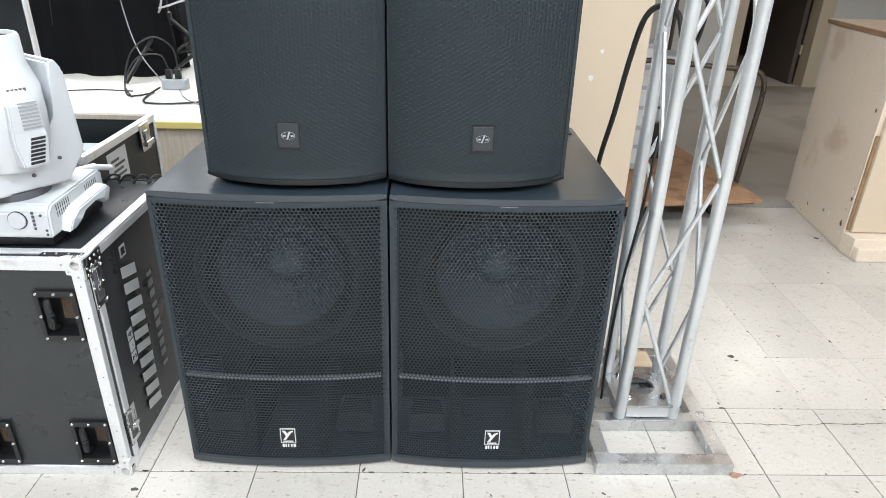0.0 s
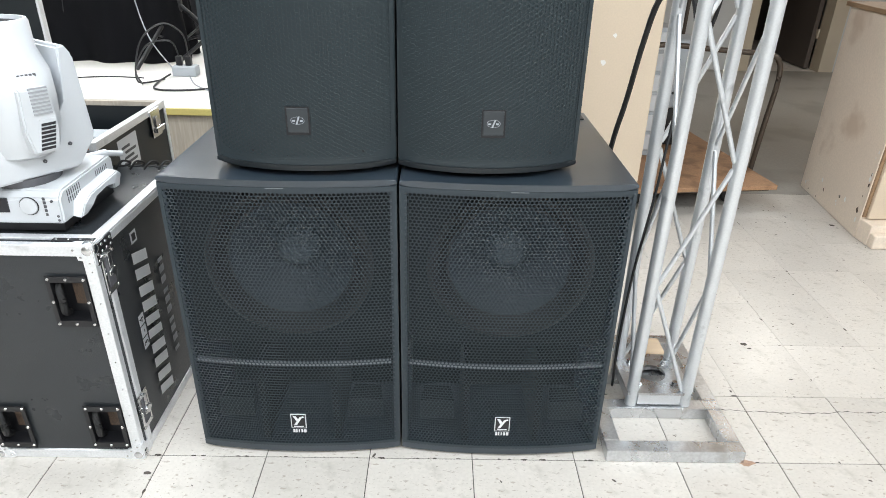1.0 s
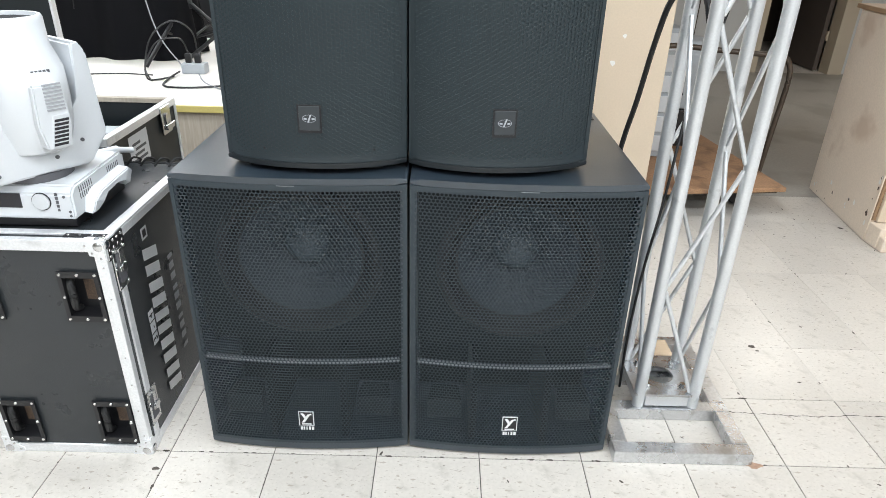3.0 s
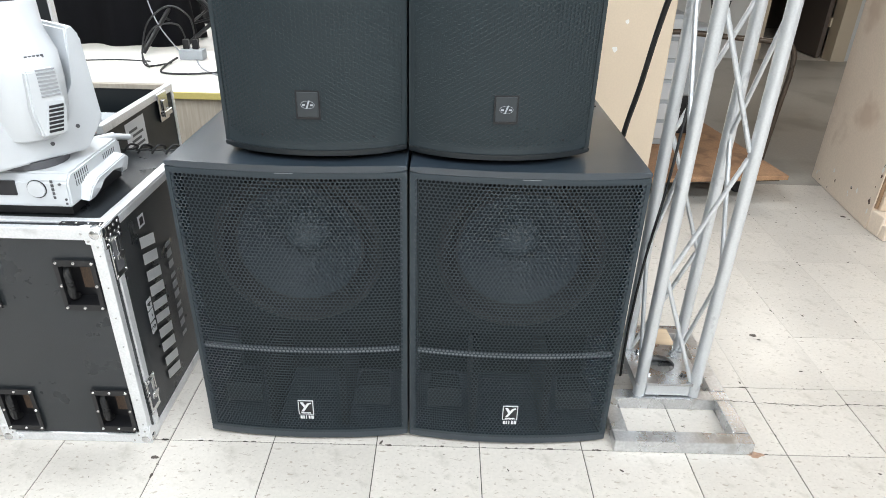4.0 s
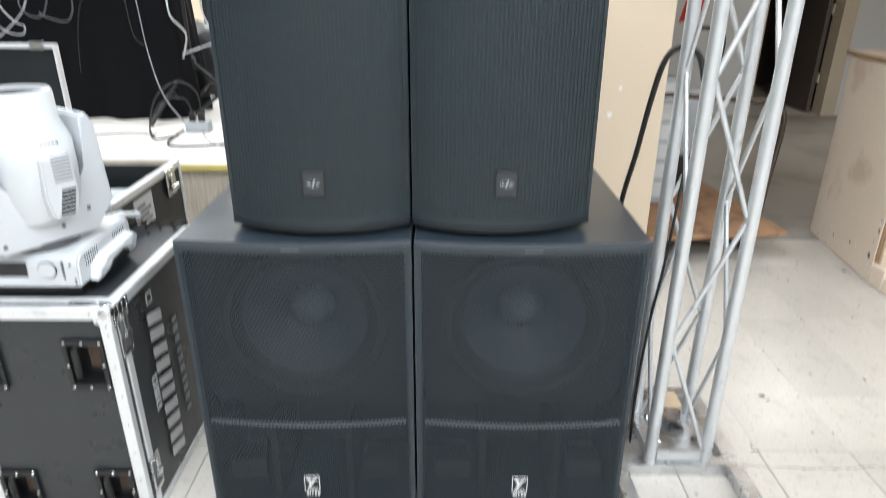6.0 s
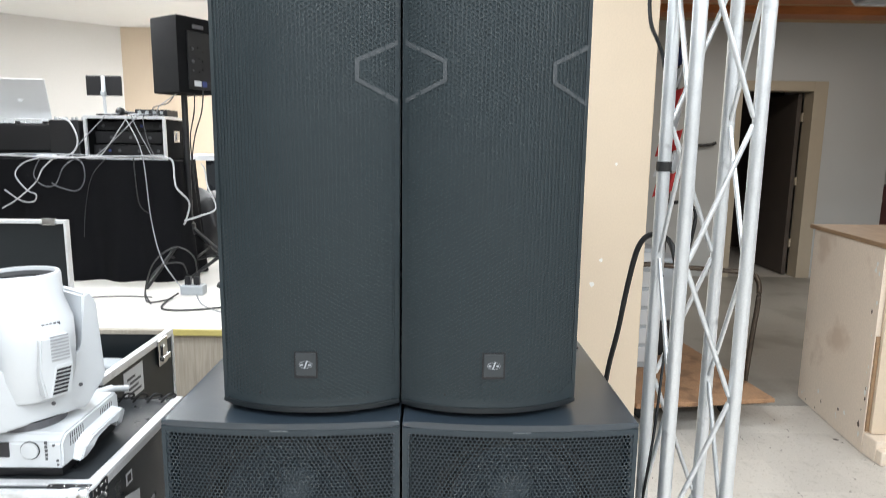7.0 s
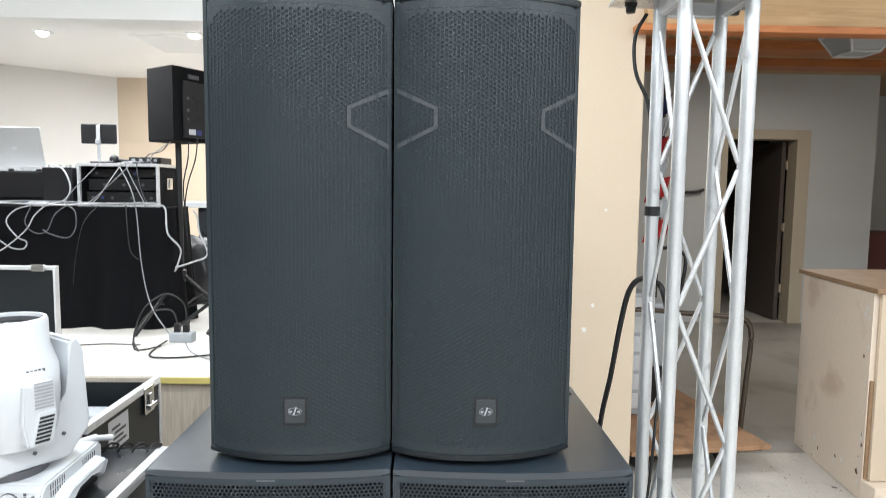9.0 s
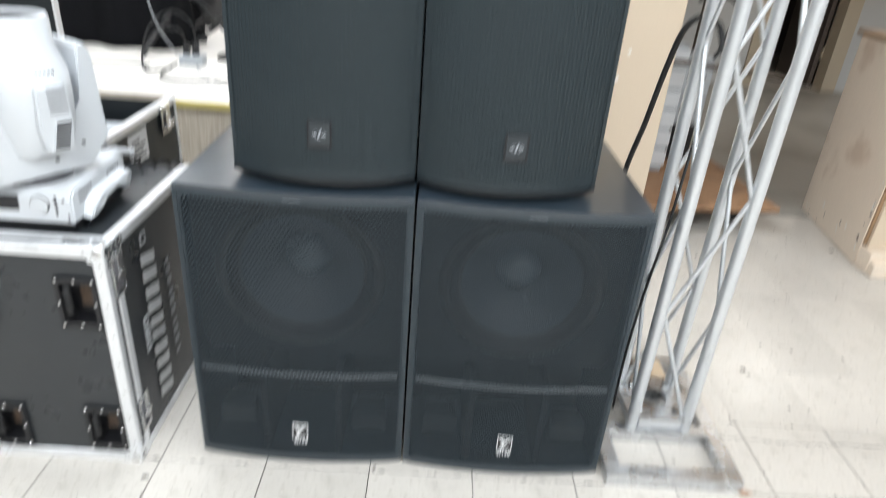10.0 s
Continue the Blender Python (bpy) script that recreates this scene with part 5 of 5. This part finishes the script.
part("handle_slot", boxed(-0.04, 0.05, -0.152, -0.140, 1.68, 1.705, bevel=0.002), M_GREYSLOT, mbox)
part("pole", tube(bmesh.new(), (0, 0, 0.10), (0, 0, 1.27), 0.020, 14), M_BLACK, mon, smooth=True)
part("collar", lathe(bmesh.new(), [(0.022, 0.30), (0.036, 0.31), (0.036, 0.38), (0.022, 0.39)], 16, "z"), M_BLACK, mon)
for k in range(3):
    a = radians((253, 345, 75)[k])
    part("tripod_leg", tube(bmesh.new(), (0.03 * math.cos(a), 0.03 * math.sin(a), 0.34), (0.46 * math.cos(a), 0.46 * math.sin(a), 0.014), 0.013, 10), M_BLACK, mon, smooth=True)
    part("tripod_strut", tube(bmesh.new(), (0.02 * math.cos(a), 0.02 * math.sin(a), 0.12), (0.24 * math.cos(a), 0.24 * math.sin(a), 0.185), 0.008, 8), M_BLACK, mon)

bag = thing("backpack", "dark grey stuffed backpack on the stage", "bag", (-1.84, 3.95, SZ))
bm = bmesh.new()
bmesh.ops.create_icosphere(bm, subdivisions=4, radius=0.24)
for v in bm.verts:
    v.co *= 1 + 0.25 * noise.noise(v.co * 7) + 0.10 * abs(noise.noise(v.co * 19))
    v.co = Vector((v.co.x * 0.9, v.co.y * 0.7, max(-0.24, v.co.z * 1.25) + 0.24))
part("body", bm, M_BLACK, bag, smooth=True)
part("strap", sweep(bmesh.new(), smooth_line([(-0.10, -0.14, 0.50), (-0.14, -0.19, 0.35), (-0.12, -0.19, 0.15), (-0.06, -0.17, 0.06)], 5), 0.014, 6), M_GREYSLOT, bag)
chest = thing("equipment_stack", "stack of dark equipment boxes behind the speaker stand", "equipment", (-1.72, 4.35, SZ))
part("box", boxed(-0.30, 0.35, 0, 0.4, 0, 0.40, bevel=0.01), M_BLACK, chest)
part("box", boxed(-0.25, 0.3, 0.02, 0.38, 0.40, 0.78, bevel=0.01), M_LAM, chest)
part("top_sheet", boxed(-0.42, 0.35, -0.02, 0.4, 0.78, 0.83, bevel=0.004), M_WHITE, chest, "white board on top")
mst = thing("music_stand", "folded black microphone stand lying near the stage front", "stand", (-1.30, 2.75, SZ))
part("boom", tube(bmesh.new(), (-0.28, 0.05, 0.02), (0.25, 0.02, 0.42), 0.012, 10), M_BLACK, mst, smooth=True)
part("clutch", boxed(-0.02, 0.06, 0.0, 0.06, 0.20, 0.26, bevel=0.008), M_BLACK, mst)
part("post", tube(bmesh.new(), (0.03, 0.03, 0.0), (0.10, 0.03, 0.36), 0.013, 10), M_BLACK, mst, smooth=True)
part("base", lathe(bmesh.new(), [(0.0005, 0.0), (0.12, 0.0), (0.11, 0.02), (0.0005, 0.025)], 24, "z", (0.05, 0.03, 0)), M_BLACK, mst, smooth=True)

# power adapter with plugs and cords
ad = thing("outlet_box", "grey outlet box with two black plugs on the stage", "outlet box", (-1.43, 2.52, SZ))
part("body", boxed(-0.07, 0.07, -0.04, 0.04, 0.0, 0.06, bevel=0.006), M_GREYBOX, ad)
for k in (-0.03, 0.025):
    part("plug", prism(bmesh.new(), [(k - 0.018, -0.016), (k + 0.018, -0.016), (k + 0.014, 0.016), (k - 0.014, 0.016)], 0.06, 0.115, bevel=0.004), M_BLACK, ad, "black plug")
cable("stage_cable", [(-1.46, 2.52, SZ + 0.115), (-1.49, 2.5, SZ + 0.20), (-1.60, 2.44, SZ + 0.19), (-1.66, 2.38, SZ + 0.08), (-1.63, 2.30, SZ + 0.008), (-1.56, 2.28, SZ + 0.008), (-1.50, 2.36, SZ + 0.01)], 0.0048, M_CABLE, "black power cable looping on the stage")
cable("stage_cable", [(-1.405, 2.52, SZ + 0.115), (-1.42, 2.52, SZ + 0.24), (-1.52, 2.50, SZ + 0.30), (-1.63, 2.44, SZ + 0.22), (-1.66, 2.36, SZ + 0.06), (-1.58, 2.24, SZ + 0.008)], 0.0048, M_CABLE, "black power cable looping on the stage")
cable("stage_cable", [(-1.50, 2.45, SZ + 0.02), (-1.51, 2.30, SZ + 0.008), (-1.46, 2.12, SZ + 0.008), (-1.30, 2.10, SZ + 0.008), (-1.10, 2.18, SZ + 0.008), (-0.85, 2.25, SZ + 0.008)], 0.0055, M_CABLE, "black power cable lying across the stage")
cable("thin_cable", [(-1.64, 2.40, SZ + 0.006), (-1.85, 2.42, SZ + 0.006), (-2.1, 2.36, SZ + 0.006), (-2.5, 2.30, SZ + 0.006)], 0.0035, M_CABLE, "thin dark cable lying on the stage")
cable("thin_cable", [(-1.40, 2.48, SZ + 0.006), (-1.25, 2.2, SZ + 0.006), (-1.0, 2.0, SZ + 0.006), (-0.7, 1.98, SZ + 0.006)], 0.004, M_CABLEG, "thin grey cable lying on the stage")
cable("hanging_cable", [(-2.02, 3.0, TZ + 0.29), (-1.86, 2.87, TZ + 0.05), (-1.79, 2.79, SZ + 0.45), (-1.68, 2.66, SZ + 0.2), (-1.53, 2.55, SZ + 0.05), (-1.48, 2.52, SZ + 0.03)], 0.004, M_CABLEG, "grey cable hanging from the table to the outlet box")
# bundle of white and grey cables along the table's front
rc = random.Random(9)
for k in range(2):
    pts = [(-3.3 + 0.16 * i, 2.875 + 0.02 * math.sin(i + k), TZ + 0.010 + 0.012 * k + 0.014 * abs(math.sin(i * 0.55 + 2 * k))) for i in range(11)]
    if k == 0:
        pts += [(-1.65, 2.85, TZ - 0.01), (-1.625, 2.80, TZ - 0.12), (-1.61, 2.80, TZ - 0.18), (-1.545, 2.82, TZ - 0.27), (-1.575, 2.84, TZ - 0.38), (-1.60, 2.86, TZ - 0.42)]
    cable("white_cable", pts, (0.0062, 0.004)[k], (M_CABLEW, M_CABLEG)[k], ("white", "grey")[k] + " cable running along the table edge")
cable("white_cable", [(-1.575, 2.80, TZ - 0.39), (-1.48, 2.84, TZ - 0.36), (-1.39, 2.88, TZ - 0.31), (-1.46, 2.94, TZ - 0.17), (-1.50, 3.01, TZ - 0.06), (-1.53, 3.025, TZ - 0.02)], 0.006, M_CABLEW, "white cable hanging from the speaker stand")
LOOPS = (
    ("white", M_CABLEW, 0.0045, [(-2.50, 2.88, TZ + 0.014), (-2.62, 2.85, TZ - 0.02), (-2.67, 2.82, TZ - 0.10), (-2.60, 2.815, TZ - 0.20), (-2.54, 2.81, TZ - 0.23), (-2.56, 2.81, TZ - 0.275), (-2.64, 2.81, TZ - 0.27), (-2.74, 2.81, TZ - 0.2)]),
    ("white", M_CABLEW, 0.0045, [(-2.44, 2.88, TZ + 0.014), (-2.50, 2.84, TZ - 0.06), (-2.54, 2.815, TZ - 0.15), (-2.66, 2.80, TZ - 0.26), (-2.76, 2.80, TZ - 0.32)]),
    ("dark grey", M_GREYSLOT, 0.004, [(-2.53, 2.87, TZ + 0.01), (-2.55, 2.82, TZ - 0.10), (-2.49, 2.815, TZ - 0.17), (-2.41, 2.815, TZ - 0.16), (-2.36, 2.83, TZ - 0.05), (-2.30, 2.87, TZ + 0.01)]),
    ("dark grey", M_GREYSLOT, 0.0045, [(-2.30, 2.87, TZ + 0.01), (-2.23, 2.83, TZ - 0.03), (-2.22, 2.815, TZ - 0.13), (-2.27, 2.81, TZ - 0.20), (-2.38, 2.81, TZ - 0.18), (-2.43, 2.81, TZ - 0.15)]),
    ("black", M_CABLE, 0.0028, [(-2.10, 2.88, TZ + 0.01), (-2.17, 2.82, TZ - 0.10), (-2.21, 2.79, TZ - 0.3), (-2.22, 2.76, TZ - 0.5)]),
    ("black", M_CABLE, 0.004, [(-1.92, 2.88, TZ + 0.01), (-1.89, 2.82, TZ - 0.10), (-1.86, 2.79, TZ - 0.28), (-1.80, 2.78, TZ - 0.34)]),
)
for nm, mat, r, pts in LOOPS:
    cable("loose_cable", pts, r, mat, nm + " cable hanging in a loop over the tablecloth")
for k, (xa, xb, zb, xc) in enumerate(((-2.13, -2.31, 0.10, -2.36), (-1.975, -2.14, 0.06, -2.20), (-1.917, -2.17, 0.05, -2.25), (-1.93, -1.83, 0.03, -1.82), (-1.86, -1.85, 0.12, -1.80))):
    cable("patch_cable", [(xa + 0.05, 3.06, TZ + 0.31), (xa, 2.98, TZ + 0.301), (xa - 0.015, 2.955, TZ + 0.27), (xb, 2.95, TZ + zb), (xc, 2.94, TZ + 0.012)], 0.0036, (M_CABLEG, M_CABLEW, M_CABLEG, M_CABLEG, M_GREYSLOT)[k], ("grey", "white", "grey", "grey", "dark grey")[k] + " patch cable draped over the rack case")
cable("patch_cable", [(-2.47, 3.02, TZ + 0.275), (-2.37, 2.97, TZ + 0.245), (-2.315, 2.945, TZ + 0.12), (-2.37, 2.93, TZ + 0.03), (-2.54, 2.92, TZ + 0.02)], 0.006, M_CABLEW, "white patch cable draped beside the rack case")
strip = thing("power_strip", "small white power strip at the table edge", "power strip", (-2.50, 2.905, TZ + 0.001))
part("body", boxed(-0.06, 0.05, -0.025, 0.025, 0, 0.03, bevel=0.005), M_WHITE, strip)
part("switch", boxed(-0.085, -0.06, -0.02, 0.02, 0.002, 0.026, bevel=0.004), M_BLUE, strip, "blue lit switch end")
for k in range(4):
    x = (-1.80, -1.77, -1.66, -1.50)[k]
    if k < 2:
        cable("speaker_cable", [(-1.66 + 0.02 * k, 2.98, SZ + 1.27), (-1.70, 2.95, SZ + 1.20 + 0.02 * k), (x, 2.96, SZ + 1.17), (x - 0.03, 3.0, TZ + 0.305), (x - 0.06, 3.1, TZ + 0.30)], 0.0035, (M_GREYSLOT, M_CABLEG)[k], ("dark grey", "grey")[k] + " cable hanging from the monitor speaker")
    else:
        cable("speaker_cable", [(-1.53 + 0.06 * (k - 2), 2.97, SZ + 1.30), (-1.53 + 0.05 * (k - 2), 2.95, SZ + 1.15), (-1.575 + 0.03 * (k - 2), 2.98, SZ + 0.98), (-1.585, 3.02, SZ + 0.80), (-1.575, 3.03, SZ + 0.60)], 0.0042, M_CABLE, "black cable hanging from the monitor speaker")
# recessed spots and the air vent in the stage ceiling
for sx, sy in ((-2.92, 3.75), (-1.75, 3.75)):
    sp = thing("recessed_spot", "small round recessed ceiling spot, lit", "ceiling light", (sx, sy, 2.73), group="ceiling spots")
    part("ring", lathe(bmesh.new(), [(0.075, 0.0), (0.075, -0.006), (0.05, -0.008), (0.045, 0.0)], 28, "z"), M_WHITE, sp)
    part("bulb", lathe(bmesh.new(), [(0.050, -0.001), (0.040, -0.020), (0.022, -0.032), (0.0005, -0.036)], 20, "z"), M_SPOT, sp)
vent = thing("air_vent", "white louvred air vent in the stage ceiling", "vent", (-1.85, 4.1, 2.73))
part("frame", boxed(-0.42, 0.42, -0.32, 0.32, -0.012, -0.0005, bevel=0.003), M_CEIL, vent)
for k in range(10):
    part("slat", boxed(-0.38, 0.38, -0.29 + k * 0.06, -0.265 + k * 0.06, -0.016, -0.012, bevel=0.001), M_CEIL, vent)
# fixture frames for the unseen hall lamps, the two added fill lamps included
for lx, ly in HALL_LAMPS:
    fx = thing("ceiling_light", "white fluorescent ceiling fixture, out of view, at a hall or fill lamp", "ceiling light", (lx, ly, HALL_Z), group="hall ceiling lights")
    part("frame", boxed(-0.63, 0.63, -0.18, 0.18, -0.045, -0.001, bevel=0.004), M_CEIL, fx)
# chips in the column's paint
for k, (cx, cz, r) in enumerate(((0.78, 1.22, 0.012), (0.90, 0.98, 0.010), (0.72, 1.62, 0.008), (0.86, 0.86, 0.014), (0.95, 1.45, 0.007), (0.57, 2.42, 0.06), (0.60, 2.38, 0.035))):
    bm = bmesh.new()
    bm.faces.new([bm.verts.new((cx + r * rc.uniform(0.6, 1.2) * math.cos(q * 0.7), 1.6485, cz + r * rc.uniform(0.6, 1.3) * math.sin(q * 0.7))) for q in range(9)])
    part("paint_chip", bm, M_CHIP, column)
# worn spots along the half wall's corner
for k in range(26):
    z = rc.uniform(0.13, 1.03) if k < 14 else rc.uniform(0.02, 0.14)
    d = abs(rc.gauss(0.01, 0.02)) + 0.012 if k < 14 else rc.uniform(0.02, 0.7)
    x0, y0 = 2.275 + 0.100 * d / 0.78, 1.60 + d
    r = rc.uniform(0.004, 0.013)
    bm = bmesh.new()
    ring = []
    for q in range(9):
        u, v = r * rc.uniform(0.5, 1.2) * math.cos(q * 0.7), r * rc.uniform(0.6, 1.9) * math.sin(q * 0.7)
        ring.append(bm.verts.new((x0 + 0.128 * u - 0.0018, y0 + u, max(0.004, z + v))))
    bm.faces.new(ring)
    part("paint_chip", bm, (M_CHIP, M_RUST, M_CHIP)[k % 3], half)
ai = thing("audio_interface", "black audio interface on top of the rack case", "audio device", (-1.87, 3.16, TZ + 0.297))
part("body", boxed(-0.11, 0.11, -0.09, 0.1, 0, 0.045, bevel=0.004), M_BLACK, ai)
for k in range(4):
    part("knob", lathe(bmesh.new(), [(0.0005, -0.012), (0.011, -0.012), (0.011, 0.0)], 12, "y", (-0.075 + 0.05 * k, -0.09, 0.023)), M_GREYBOX, ai)
mx = thing("small_mixer", "black compact mixer with knobs on the tablecloth", "mixer", (-2.42, 3.10, TZ + 0.002))
part("body", boxed(-0.10, 0.10, -0.12, 0.14, 0, 0.26, bevel=0.006), M_BLACK, mx)
for k in range(6):
    part("knob", lathe(bmesh.new(), [(0.0005, 0.018), (0.010, 0.018), (0.010, 0.0)], 10, "z", (-0.07 + 0.07 * (k % 3), -0.08 + 0.08 * (k // 3), 0.26)), M_GREYBOX, mx)

# ---- floor tiles ----
def tile_mesh(w, d, g, b):
    bm = bmesh.new()
    h = 0.0025
    lo = [bm.verts.new(p) for p in ((g, g, -h), (w - g, g, -h), (w - g, d - g, -h), (g, d - g, -h))]
    mid = [bm.verts.new(p) for p in ((g, g, -b * 0.5), (w - g, g, -b * 0.5), (w - g, d - g, -b * 0.5), (g, d - g, -b * 0.5))]
    g += b
    hi = [bm.verts.new(p) for p in ((g, g, 0), (w - g, g, 0), (w - g, d - g, 0), (g, d - g, 0))]
    bm.faces.new(hi)
    for a, c in ((lo, mid), (mid, hi)):
        for i in range(4):
            bm.faces.new((a[i], a[(i + 1) % 4], c[(i + 1) % 4], c[i]))
    return bm


TILE = finish(tile_mesh(T, T, 0.0014, 0.0014), "tile", M_TILE)
TILE_TIGHT = finish(tile_mesh(T, T, 0.0003, 0.0006), "tile_tight", M_TILE)
rng = random.Random(4)
near = set()
for i in range(-4, 10):
    for j in range(-4, 12):
        near.add((i, j))
        ob = part("tile", TILE if j < 1 else TILE_TIGHT, M_TILE, floor)
        ob.location = (TX + i * T, TY + j * T, rng.uniform(-0.0004, 0.0))
verts, faces = [], []
for i in range(-28, 30):
    for j in range(-19, 29):
        if (i, j) in near:
            continue
        x, y, b = TX + i * T, TY + j * T, len(verts)
        g = 0.0009
        verts += [(x + g, y + g, -0.0005), (x + T - g, y + g, -0.0005), (x + T - g, y + T - g, -0.0005), (x + g, y + T - g, -0.0005)]
        faces.append((b, b + 1, b + 2, b + 3))
me = bpy.data.meshes.new("far_tiles")
me.from_pydata(verts, [], faces)
me.materials.append(M_TILE)
tagged(part("far_tiles", me, M_TILE, floor), kind="stuff")
# chips and the long crack
bm = bmesh.new()
for k in range(1500):
    x, y = rng.uniform(-1.2, 3.2), rng.uniform(-0.6, 4.0)
    r = rng.choice((0.0008, 0.001, 0.0012, 0.0015, 0.002, 0.0032)) * rng.uniform(0.7, 1.3)
    a, e = rng.uniform(0, 6.28), rng.uniform(1.2, 3.0)
    vs = []
    for q in range(6):
        t = q * math.pi / 3
        px, py = r * e * math.cos(t) * rng.uniform(0.7, 1.2), r * math.sin(t) * rng.uniform(0.7, 1.2)
        vs.append(bm.verts.new((x + px * math.cos(a) - py * math.sin(a), y + px * math.sin(a) + py * math.cos(a), 0.0004)))
    bm.faces.new(vs)
for k in range(420):
    along = k % 3
    g = rng.choice((-0.6, -0.3, 0.0, 0.0, 0.3, 0.6)) if along else TX + T * rng.randrange(-3, 10)
    h = rng.uniform(-1.2, 2.6) if along else rng.uniform(-0.7, 2.0)
    g = TY + T * round(g / 0.3) if along else g
    x, y = (h, g) if along else (g, h)
    r = rng.choice((0.0014, 0.002, 0.003, 0.0045))
    e = rng.uniform(1.3, 3.5)
    bm.faces.new([bm.verts.new((x + r * (e if along else 1) * math.cos(q) * rng.uniform(0.5, 1.2), y + r * (1 if along else e) * math.sin(q) * rng.uniform(0.5, 1.2), 0.0005)) for q in (0, 0.9, 1.8, 2.7, 3.6, 4.5, 5.4)])
for x, y, r in ((1.28, 0.614, 0.011), (1.29, 0.585, 0.006), (2.24, 1.75, 0.012), (1.36, 0.40, 0.005), (-0.72, -0.07, 0.008)):
    bm.faces.new([bm.verts.new((x + 1.5 * r * math.cos(q) * rng.uniform(0.7, 1.1), y + r * math.sin(q) * rng.uniform(0.6, 1.1), 0.0006)) for q in (0, 0.8, 1.6, 2.4, 3.2, 4.0, 4.8, 5.6)])
tagged(part("floor_chips", bm, M_SPECK, floor), kind="stuff")
bm = bmesh.new()
prev = None
drift = 0.0
for k in range(240):
    x = 0.68 + k * 0.0105
    drift = 0.86 * drift + rng.uniform(-0.0042, 0.0042)
    y = 0.228 + 0.006 * math.sin(x * 9.0) + drift
    w = rng.uniform(0.0005, 0.0022)
    cur = (bm.verts.new((x, y - w, 0.0007)), bm.verts.new((x, y + w, 0.0007)))
    if prev:
        bm.faces.new((prev[0], cur[0], cur[1], prev[1]))
    prev = cur
part("floor_crack", bm, M_JOINT, floor)
bm = bmesh.new()
bm.faces.new([bm.verts.new((1.028 + rng.uniform(0.5, 1.1) * 0.030 * math.cos(q), -0.004 + rng.uniform(0.5, 1.1) * 0.016 * math.sin(q), 0.0006)) for q in (0, 0.6, 1.2, 1.8, 2.4, 3.0, 3.6, 4.2, 4.8, 5.4)])
part("rust_stain", bm, M_RUSTSTAIN, floor, "small reddish rust stain on the tiles")
